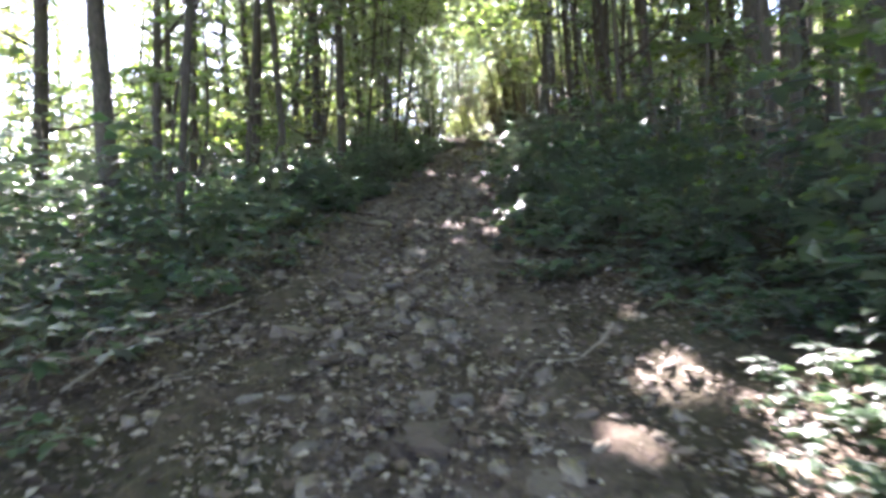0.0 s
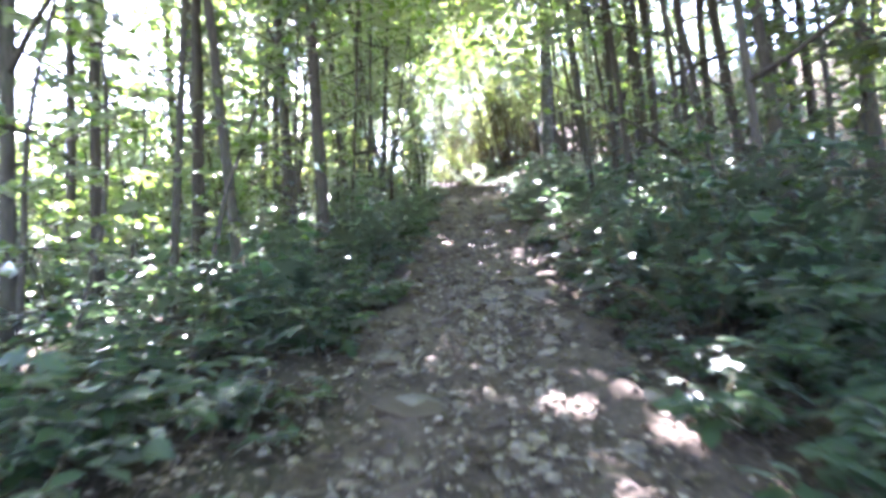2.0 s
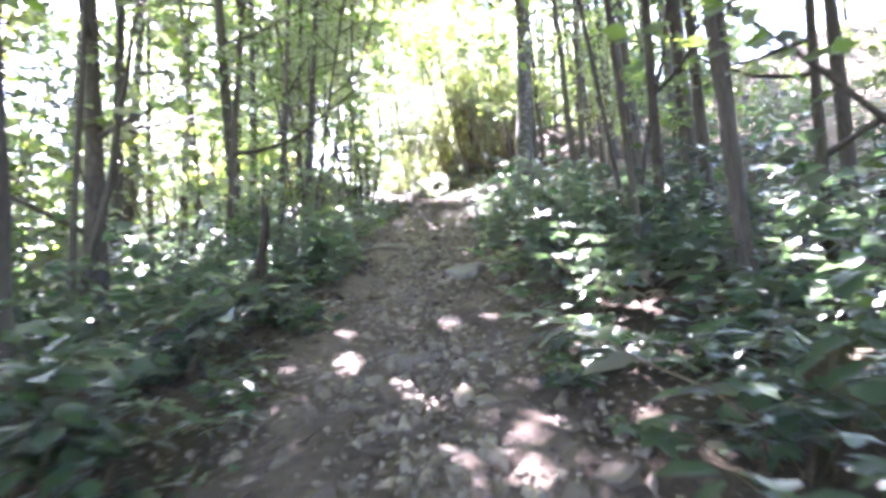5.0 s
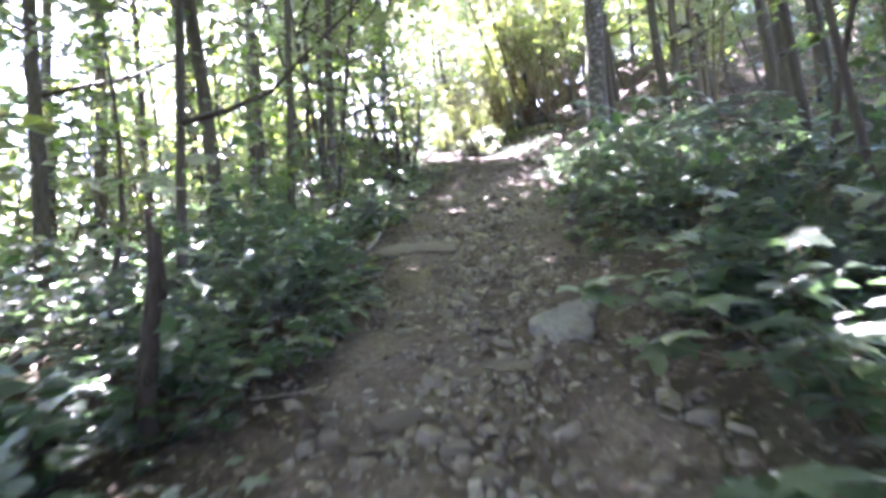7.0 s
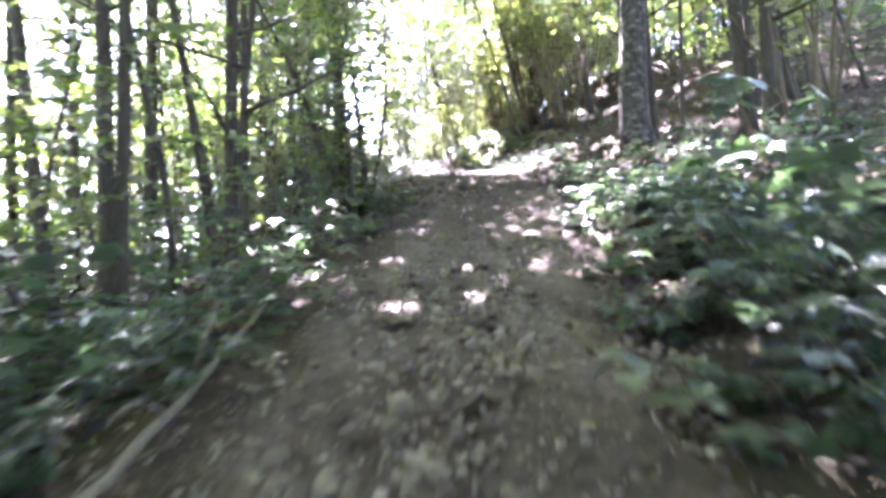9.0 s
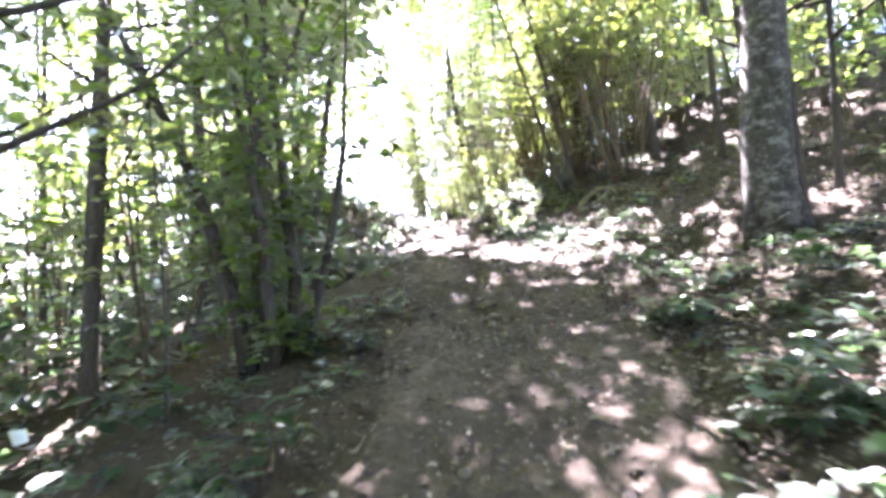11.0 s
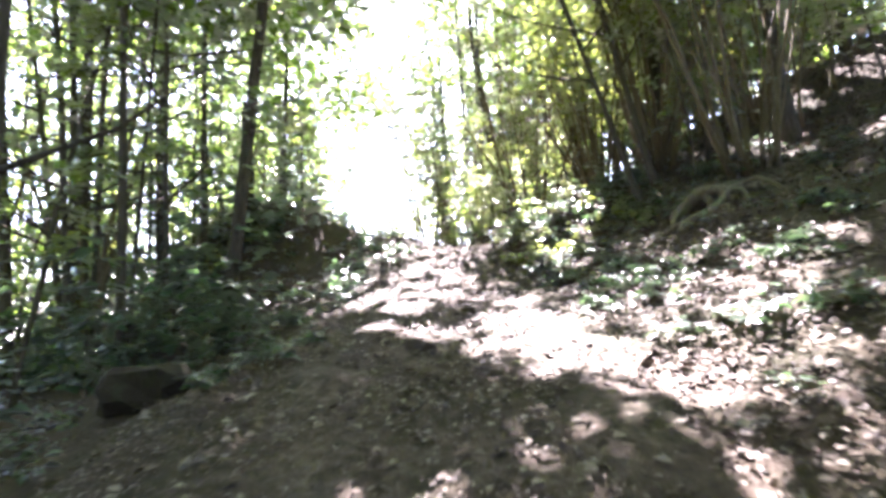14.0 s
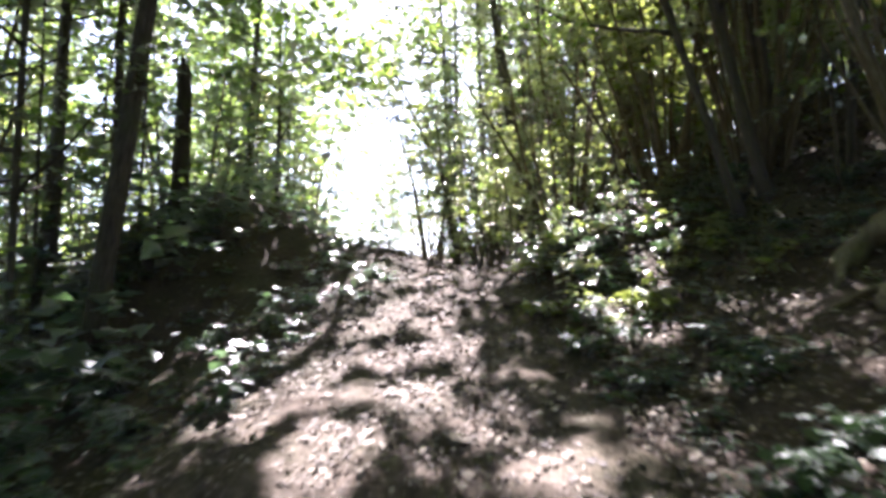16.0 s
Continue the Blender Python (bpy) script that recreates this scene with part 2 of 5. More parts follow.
FLECKS = np.concatenate([np.insert(FLECKS, 3, .9, 1), [(2, 44, 1.0, 2.6), (3, 45, 1.0, 2.6), (1.2, 45.6, .9, 2.6), (1.1, 43.3, .7, 2.2), (2.7, 43, .8, 2.4), (3.6, 43.4, .8, 3), (4.2, 40.6, 1.3, 6.5), (2.6, 42.6, 1.0, 6), (-3, 14, .2, 1.2), (-3.5, 17, .2, 1.2), (-2.6, 10.5, .25, 1.2), (-4, 11.5, .4, 1.5), (3, 13, .3, 1.2), (-3.2, 20, .4, 1.5), (2.6, 19.0, .13, .9), (2.95, 20.4, .13, 1.0), (2.35, 18.9, .13, .9), (2.5, 19.7, .16, 1.0), (2.2, 20.2, .11, .8), (2.9, 18.5, .18, 1.0), (-2.4, 8.6, .2, 1.2),
    (-2.5, 29, .25, 1.4), (-3.5, 31, .3, 1.6), (-2.0, 33, .3, 1.6), (-4.5, 28, .25, 1.6), (-5, 33, .4, 2.2), (-3.2, 26.8, .18, 1.2), (-6, 30, .3, 2), (-1.9, 24.6, .15, .9), (-3.9, 34.6, .4, 2), (2.05, 15.3, .16, .7), (2.0, 14.9, .2, .6), (1.62, 14.27, .22, .5), (1.52, 13.8, .2, .5), (2.3, 14.95, .17, .7), (2.4, 39.5, .3, .6), (2.0, 41, .4, .8), (3, 40.6, .35, .8), (-4.5, 20, .6, 5), (-3, 21, .7, 5.5), (-4.5, 25, .9, 6), (-3, 28.5, 1.0, 5.5), (-5, 31, 1.2, 6)]])
gaps = random.Random(5)
for i in range(12):
    y = gaps.uniform(7, 22)
    FLECKS = np.vstack([FLECKS, (float(path_x(y)) + -gaps.uniform(2.6, 10), y, gaps.uniform(.25, .6), gaps.uniform(1.3, 3))])
for i in range(26):
    FLECKS = np.vstack([FLECKS, (gaps.uniform(2.9, 5.2), gaps.uniform(31.4, 34.6), gaps.uniform(.06, .16), .7)])
upper = random.Random(52)
for i in range(34):
    FLECKS = np.vstack([FLECKS, (upper.uniform(5.6, 9.5), upper.uniform(35.5, 41.5), upper.uniform(.12, .3), .9)])
for i in range(16):
    FLECKS = np.vstack([FLECKS, (gaps.uniform(1.9, 3.4), gaps.uniform(37.6, 41.5), gaps.uniform(.12, .3), .6)])
FLECKS[(FLECKS[:, 1] < 3.2), 3] = .5
FLECKS[(FLECKS[:, 1] > 33) & (FLECKS[:, 1] < 38.6) & (FLECKS[:, 3] < 1) & (FLECKS[:, 0] < 2.8), 2] += .08
# the larger gaps have ragged rims
for x, y, r, low in FLECKS[(FLECKS[:, 2] >= .38) & (FLECKS[:, 3] < 1)]:
    for k in range(6):
        a, q = gaps.uniform(0, 6.28), gaps.uniform(1.0, 1.45) * r
        FLECKS = np.vstack([FLECKS, (x + math.cos(a) * q, y + math.sin(a) * q, r * gaps.uniform(.14, .3), low)])
FLECKS[:, 2] *= np.where((FLECKS[:, 2] >= .38) & (FLECKS[:, 3] < 1), .78, 1)
FLECK_Z = ground(FLECKS[:, 0], FLECKS[:, 1])
SLANT = np.array((math.sin(radians(SUN_AZ)), math.cos(radians(SUN_AZ)))) / math.tan(radians(SUN_EL))


def in_sunbeam(p):
    """Which of the points p hang in the way of the sun to one of the gaps."""
    out = np.zeros(len(p), bool)
    for (x, y, r, low), z in zip(FLECKS, FLECK_Z):
        h = p[:, 2] - z
        dx, dy = p[:, 0] - x - SLANT[0] * h, p[:, 1] - y - SLANT[1] * h
        out |= (h > low) & (dx * dx + dy * dy < r * r)
    return out


# ---- mesh helpers ----
def link_mesh(name, me, material, parent=None, label=""):
    ob = new(name, me)
    if material and not me.materials:
        me.materials.append(material)
    if parent:
        ob.parent = parent
    if label:
        ob["label"] = label
    return ob


def raw_mesh(name, verts, tris, smooth=False):
    """A mesh out of arrays of corners and triangles."""
    me = bpy.data.meshes.new(name)
    verts, tris = np.asarray(verts, np.float32), np.asarray(tris, np.int32)
    me.vertices.add(len(verts))
    me.vertices.foreach_set("co", verts.ravel())
    me.loops.add(tris.size)
    me.loops.foreach_set("vertex_index", tris.ravel())
    me.polygons.add(len(tris))
    me.polygons.foreach_set("loop_start", np.arange(0, tris.size, 3, dtype=np.int32))
    if smooth:
        me.polygons.foreach_set("use_smooth", np.ones(len(tris), bool))
    me.update(calc_edges=True)
    return me


def mesh_rows(mesh):
    v = np.empty(len(mesh.vertices) * 3, np.float32)
    mesh.vertices.foreach_get("co", v)
    f = np.empty(len(mesh.loops), np.int32)
    mesh.loops.foreach_get("vertex_index", f)
    return v.reshape(-1, 3), f.reshape(-1, 3)


def opened(me, m, share=1.0):
    """The mesh of a crown that stands at the pose m, without the leaves that would shade a gap; the same mesh if there are none."""
    v, f = mesh_rows(me)
    a = np.array(m)
    bad = in_sunbeam(v[f].mean(1) @ a[:3, :3].T + a[:3, 3])
    if share < 1:
        bad |= np.random.RandomState(len(f)).rand(len(f) // 2 + 1).repeat(2)[:len(f)] > share
    if not bad.any():
        return me
    out = raw_mesh(me.name, v, f[~bad])
    for mat in me.materials:
        out.materials.append(mat)
    return out


def grid_tris(nx, ny):
    i = np.arange(nx - 1)[None, :] + nx * np.arange(ny - 1)[:, None]
    i = i.ravel()
    return np.concatenate([np.stack([i, i + 1, i + nx + 1], 1), np.stack([i, i + nx + 1, i + nx], 1)])


# leaf outlines: along, across, lift
SIMPLE = (np.array([(0, 0, 0), (.45, -.42, .10), (1, 0, -.05), (.45, .42, .10)]), np.array([(0, 1, 2), (0, 2, 3)]))
OVATE = (np.array([(0, 0, 0), (.22, -.36, .07), (.62, -.40, .07), (1, 0, -.10), (.62, .40, .07), (.22, .36, .07), (.5, 0, 0)]),
         np.array([(0, 1, 6), (1, 2, 6), (2, 3, 6), (3, 4, 6), (4, 5, 6), (5, 0, 6)]))
LOBED = (np.array([(0, 0, 0), (-.06, -.40, .02), (.30, -.30, .03), (.52, -.62, -.03), (.62, -.24, .03), (1.05, 0, -.08), (.62, .24, .03), (.52, .62, -.03), (.30, .30, .03), (-.06, .40, .02), (.4, 0, .0)]),
         np.array([(0, 1, 10), (1, 2, 10), (2, 3, 10), (3, 4, 10), (4, 5, 10), (5, 6, 10), (6, 7, 10), (7, 8, 10), (8, 9, 10), (9, 0, 10)]))

MAPLE = (np.array([(0, 0, 0), (-.10, -.36, -.02), (.14, -.27, .03), (.42, -.60, -.05), (.47, -.36, .02), (.53, -.22, .03), (.76, -.22, .0), (1.02, 0, -.09),
                   (.76, .22, .0), (.53, .22, .03), (.47, .36, .02), (.42, .60, -.05), (.14, .27, .03), (-.10, .36, -.02), (.36, 0, 0)]),
         np.array([(k, (k + 1) % 14, 14) for k in range(14)]))


class Leaves:
    """Gathers leaves, twigs and tubes into arrays."""
    def __init__(self, seed):
        self.r = np.random.RandomState(seed)
        self.v, self.f, self.n = [], [], 0

    def put(self, v, f):
        self.v.append(v), self.f.append(f + self.n)
        self.n += len(v)

    def leaves(self, base, along, up, length, width, shape=SIMPLE):
        tv, tf = shape
        base, along, up = (np.asarray(a, float) for a in (base, along, up))
        along = along / np.linalg.norm(along, axis=1, keepdims=True)
        side = np.cross(up, along)
        side /= np.linalg.norm(side, axis=1, keepdims=True) + 1e-9
        nrm = np.cross(along, side)
        length, width = np.broadcast_to(length, len(base))[:, None, None], np.broadcast_to(width, len(base))[:, None, None]
        v = base[:, None] + along[:, None] * tv[None, :, :1] * length + side[:, None] * tv[None, :, 1:2] * width + nrm[:, None] * tv[None, :, 2:] * length
        f = tf[None] + len(tv) * np.arange(len(base))[:, None, None]
        self.put(v.reshape(-1, 3), f.reshape(-1, 3))

    def spray(self, c, d, length, count, leaf, shape=SIMPLE, flat=.45, droop=.25):
        """A twig's flat fan of leaves that starts at c and runs along d."""
        r = self.r
        d = np.asarray(d, float) / np.linalg.norm(d)
        t = r.uniform(.1, 1, count)
        pos = np.asarray(c) + d * (t * length)[:, None] - np.array((0, 0, 1)) * (droop * length * t * t)[:, None]
        side = np.cross((0, 0, 1), d)
        side /= np.linalg.norm(side) + 1e-6
        s = np.where(np.arange(count) % 2, 1, -1)[:, None] * side
        along = s * r.uniform(.5, 1.1, (count, 1)) + d * r.uniform(.2, 1, (count, 1)) + r.normal(0, .18, (count, 3)) - np.array((0, 0, .2))
        up = np.array((0, 0, 1.0)) + r.normal(0, flat, (count, 3))
        L = leaf * r.uniform(.65, 1.25, count)
        self.leaves(pos, along, up, L, L * r.uniform(.75, 1.0, count), shape)

    def tube(self, pts, radii, sides=8):
        pts = np.asarray(pts, float)
        n = len(pts)
        tang = np.gradient(pts, axis=0)
        tang /= np.linalg.norm(tang, axis=1, keepdims=True) + 1e-9
        ref = np.where(np.abs(tang[:, 2:3]) > .9, np.array([[1.0, 0, 0]]), np.array([[0, 0, 1.0]]))
        a = np.cross(tang, ref)
        a /= np.linalg.norm(a, axis=1, keepdims=True) + 1e-9
        b = np.cross(tang, a)
        ang = np.linspace(0, 2 * math.pi, sides, endpoint=False)
        rr = np.asarray(radii, float)[:, None] * (1 + .10 * self.r.normal(size=(n, sides)).clip(-1, 1))
        v = pts[:, None] + (a[:, None] * np.cos(ang)[None, :, None] + b[:, None] * np.sin(ang)[None, :, None]) * rr[:, :, None]
        i, k = np.meshgrid(np.arange(n - 1), np.arange(sides), indexing="ij")
        p, q = i * sides + k, i * sides + (k + 1) % sides
        f = np.concatenate([np.stack([p, q, q + sides], -1).reshape(-1, 3), np.stack([p, q + sides, p + sides], -1).reshape(-1, 3)])
        caps = [(0, k + 1, k) for k in range(1, sides - 1)] + [((n - 1) * sides, (n - 1) * sides + k, (n - 1) * sides + k + 1) for k in range(1, sides - 1)]
        self.put(v.reshape(-1, 3), np.concatenate([f, np.array(caps)]))

    def mesh(self, name, smooth=False):
        return raw_mesh(name, np.concatenate(self.v), np.concatenate(self.f), smooth)


def bend(r, start, d, length, n, wander, rise=0.0):
    """A wandering line of n points."""
    p, out = np.array(start, float), []
    d = np.array(d, float) / np.linalg.norm(d)
    for i in range(n):
        out.append(p.copy())
        d = d + r.normal(0, wander, 3) + np.array((0, 0, rise))
        d /= np.linalg.norm(d)
        p = p + d * length / (n - 1)
    return np.array(out)


# ---- prototypes of plants ----
def tall_tree_meshes(seed, height, low, closed=True, clumps=34, reach=0.0):
    """A slender woodland tree 1 unit (0.12 m) thick: trunk, limbs, leaves."""
    T, B, L = Leaves(seed), Leaves(seed + 100), Leaves(seed + 200)
    r = T.r
    line = bend(r, (0, 0, -.25), (0, 0, 1), height, 22, .015, .02)
    h = np.linspace(0, 1, 22)
    rad = .12 * (1 - .72 * h) + .07 * np.exp(-h * 30)
    T.tube(line, rad, 12)
    n = 17
    for k in range(n):
        f = low + (1 - low) * (k / n) ** .9
        i = min(20, int(f * 21))
        start = line[i]
        az = k * 2.4 + r.uniform(-.5, .5)
        ln = r.uniform(1.6, 3.2) * (1.25 - .6 * f)
        limb = bend(r, start, (math.cos(az), math.sin(az), r.uniform(.15, .7)), ln, 7, .11, .02)
        B.tube(limb, np.linspace(.035 * (1.2 - f), .006, 7), 4)
        for m in range(9):
            j = r.randint(2, 7)
            dirn = (limb[min(6, j)] - limb[j - 1]) + r.normal(0, .35, 3) * ln / 4
            dirn[2] *= .3
            c = limb[j] + r.normal(0, .12, 3)
            sl = r.uniform(.4, .9)
            if m < 2:
                B.tube(np.array([c, c + dirn / np.linalg.norm(dirn) * sl * .8]), (.006, .002), 3)
            L.spray(c, dirn, sl, 9, .12)
    # the closed canopy above
    top = line[12:]
    clumps, per = (clumps, 42) if closed else (7, 30)
    wide = 1.55 if height > 5 else .95
    mid = top[r.randint(0, len(top), clumps)] + r.normal(0, 1, (clumps, 3)) * (wide, wide, .3 * wide)
    if reach:
        mid = top[r.randint(0, 6, clumps)] + np.stack([r.uniform(-.25, 1, clumps) * reach, r.normal(0, 1.2, clumps), r.normal(0, .4, clumps)], 1)
        for k in range(6):
            B.tube(bend(r, top[k], (1, r.normal(0, .35), .12), reach * r.uniform(.6, 1), 8, .08), np.linspace(.045, .008, 8), 6)
    c = np.repeat(mid, per, 0) + r.normal(0, 1, (clumps * per, 3)) * (.40, .40, .20)
    cnt = clumps * per
    along = r.normal(0, 1, (cnt, 3)) * (1, 1, .4)
    L.leaves(c, along, np.array((0, 0, 1.0)) + r.normal(0, .4, (cnt, 3)), r.uniform(.19, .33, cnt), r.uniform(.17, .29, cnt))
    return T.mesh("trunk", True), B.mesh("branchwork", True), L.mesh("crown")


def sapling_meshes(seed, height, leaf, per=13, dense=13, twigs=True):
    T, W, L = Leaves(seed), Leaves(seed + 600), Leaves(seed + 300)
    r = T.r
    line = bend(r, (0, 0, -.1), (r.normal(0, .12), r.normal(0, .12), 1), height, 12, .06)
    T.tube(line, np.linspace(.022, .004, 12) * height / 3, 6)
    for k in range(int(dense * height)):
        i = r.randint(3, 12)
        az = r.uniform(0, 6.28)
        d = np.array((math.cos(az), math.sin(az), r.uniform(-.1, .5)))
        ln = r.uniform(.35, .95) * (1.3 - i / 14)
        if twigs:
            W.tube(np.array([line[i], line[i] + d * ln * .9 - (0, 0, .04)]), (.007, .002), 3)
        L.spray(line[i] + d * ln * .15, d, ln, per, leaf)
    return T.mesh("stem", True), L.mesh("foliage"), W.mesh("twig") if twigs else None


def low_plant_meshes(seed, height, spread, count, leaf, shape):
    T, L = Leaves(seed), Leaves(seed + 400)
    r = T.r
    per = 7
    for k in range(max(3, count // per)):
        az, tilt = r.uniform(0, 6.28), r.uniform(.1, .75)
        d = np.array((math.cos(az) * tilt, math.sin(az) * tilt, 1.0))
        p0 = np.array((r.normal(0, .08), r.normal(0, .08), -.04))
        line = bend(r, p0, d, height * r.uniform(.6, 1.2), 5, .15)
        line[:, :2] *= 1 + spread * np.linspace(0, 1, 5)[:, None]
        T.tube(line, np.linspace(.006, .002, 5), 3)
        i = r.randint(2, 5, per)
        a2 = r.uniform(0, 6.28, per)
        along = np.stack([np.cos(a2), np.sin(a2), r.uniform(-.5, .25, per)], 1)
        L.leaves(line[i] + along * .03, along, np.array((0, 0, 1.0)) + r.normal(0, .3, (per, 3)), leaf * r.uniform(.6, 1.3, per), leaf * r.uniform(.6, 1.1, per), shape)
    return T.mesh("stem"), L.mesh("foliage")


def stone_mesh(seed, flat, rounded=.22, cuts=1, material=None):
    bm = bmesh.new()
    bmesh.ops.create_cube(bm, size=1)
    bmesh.ops.subdivide_edges(bm, edges=bm.edges[:], cuts=cuts, use_grid_fill=True)
    r = np.random.RandomState(seed)
    tilt = Vector(r.normal(0, .25, 3))
    for v in bm.verts:
        q = v.co.normalized() * .62
        v.co = v.co.lerp(q, rounded) * (1 + tilt.dot(v.co)) + Vector(r.normal(0, .085 if cuts == 1 else .06, 3))
        v.co.z *= flat
    me = bpy.data.meshes.new("stone")
    bm.to_mesh(me)
    bm.free()
    me.materials.append(material or STONE)
    return me


# ---- ground ----
def trod(me, X, Y):
    """Marks how far the ground at (X, Y) is worn bare by feet and wheels."""
    d = X - path_x(Y)
    wide = np.where(d < 0, lerp(Y, (26, .7), (31, 1.5), (36, 1.5), (39, .7)), .7)
    t = np.clip(1 - (np.abs(d) - half_width(Y) + .25 + np.where(d < 0, lerp(Y, (3.5, .5), (7, .1), (9, 0)), 0)) / wide, 0, 1)
    t = t * lerp(Y, (0, .55), (4, .6), (8, 1), (25, 1), (30, .5), (38, .55), (42, 1))
    me.attributes.new("trodden", 'FLOAT', 'POINT').data.foreach_set("value", t.ravel().astype(np.float32))


def build_ground():
    xs = np.concatenate([-6 - np.geomspace(.2, 240, 34)[::-1], np.arange(-6, 8.01, .13), 8 + np.geomspace(.2, 240, 34)])
    ys = np.concatenate([-3 - np.geomspace(.3, 120, 20)[::-1], np.arange(-3, 48, .16), 48 + np.geomspace(.2, 400, 36)])
    X, Y = np.meshgrid(xs, ys)
    d = np.abs(X - path_x(Y))
    Z = ground(X, Y) - .05 * (d < half_width(Y) - .15)
    rr = np.random.RandomState(3)
    Z = Z + rr.normal(0, .012, Z.shape) * ((X > -6) & (X < 8))
    me = raw_mesh("ground", np.stack([X, Y, Z], -1).reshape(-1, 3), grid_tris(len(xs), len(ys)), True)
    trod(me, X, Y)
    tagged(link_mesh("ground", me, EARTH), "dark woodland floor of humus rising on one side", "ground", kind="structure")
    s = np.linspace(-1, 1, 31)
    yy = np.arange(-3, 47, .08)
    S, Yp = np.meshgrid(s, yy)
    edge = .10 * np.sin(Yp * 2.3) + .07 * np.sin(Yp * 5.7 + 1)
    Xp = path_x(Yp) + S * (half_width(Yp) + .12 + edge)
    Zp = ground(Xp, Yp) + .015 - .10 * np.clip(np.abs(S) - .86, 0, 1) - .02 * np.cos(S * 3.1)
    Zp = Zp + .022 * np.sin(Yp * 3.1 + 4 * S) * np.sin(Xp * 6.0) + rr.normal(0, .010, Zp.shape)
    me = raw_mesh("dirt_path", np.stack([Xp, Yp, Zp], -1).reshape(-1, 3), grid_tris(len(s), len(yy)), True)
    trod(me, Xp, Yp)
    return tagged(link_mesh("dirt_path", me, EARTH), "trodden stony brown dirt path climbing through the wood", "path", kind="structure")


dirt_path = build_ground()

# ---- trees ----
rnd = random.Random(11)
TALL = [tall_tree_meshes(s, h, low, True, 23) for s, h, low in ((1, 15, .18), (2, 17, .26), (3, 13, .13), (4, 16, .20), (5, 14, .30))]
TALL.append(tall_tree_meshes(6, 12, .22, False))
# 6, 7 and 9 have dense high crowns, made to shade the ground
TALL.append(tall_tree_meshes(7, 17, .48, True, 50))
TALL.append(tall_tree_meshes(8, 9, .5, True, 56))
TALL.append(tall_tree_meshes(9, 7, .45, False))
TALL.append(tall_tree_meshes(10, 15, .5, True, 74, 5.2))
for t_, b_, l_ in TALL:
    b_.materials.append(BARK), l_.materials.append(LEAF)


def tall_tree(x, y, r, kind=0, lean=(0, 0), bark=None, label="", turn=None, leaf=None):
    """A tree of trunk radius r at (x, y) that leans by degrees about x and y."""
    root = new("tree")
    root.location = (x, y, g(x, y))
    root.rotation_euler = (radians(lean[0]), radians(lean[1]), 0)
    tm, bmh, lm = TALL[kind]
    az = turn if turn is not None else 0 if kind == 9 else (x * 12.9 + y * 7.7) % 6.28
    for name, me in (("trunk", tm), ("branchwork", bmh), ("crown", lm)):
        if name == "trunk":
            ob = new(name, me)
            if not me.materials:
                me.materials.append(BARK)
            ob.scale = (r / .12, r / .12, 1)
            if bark:
                ob.material_slots[0].link = 'OBJECT'
                ob.material_slots[0].material = bark
        elif name == "crown":
            ob = new(name, opened(me, Matrix.Translation(root.location) @ root.rotation_euler.to_matrix().to_4x4() @ Matrix.Rotation(az, 4, 'Z'), (.5 if abs(x) > 15 or y < -6 or y > 60 else .75 if abs(x) > 10 else 1)))
            if leaf:
                ob.material_slots[0].link = 'OBJECT'
                ob.material_slots[0].material = leaf
        else:
            ob = new(name, me)
        ob.rotation_euler[2] = az
        ob.parent = root
    return tagged(root, label or "slender grey-brown woodland tree with leafy green crown", "tree", group="woodland trees")


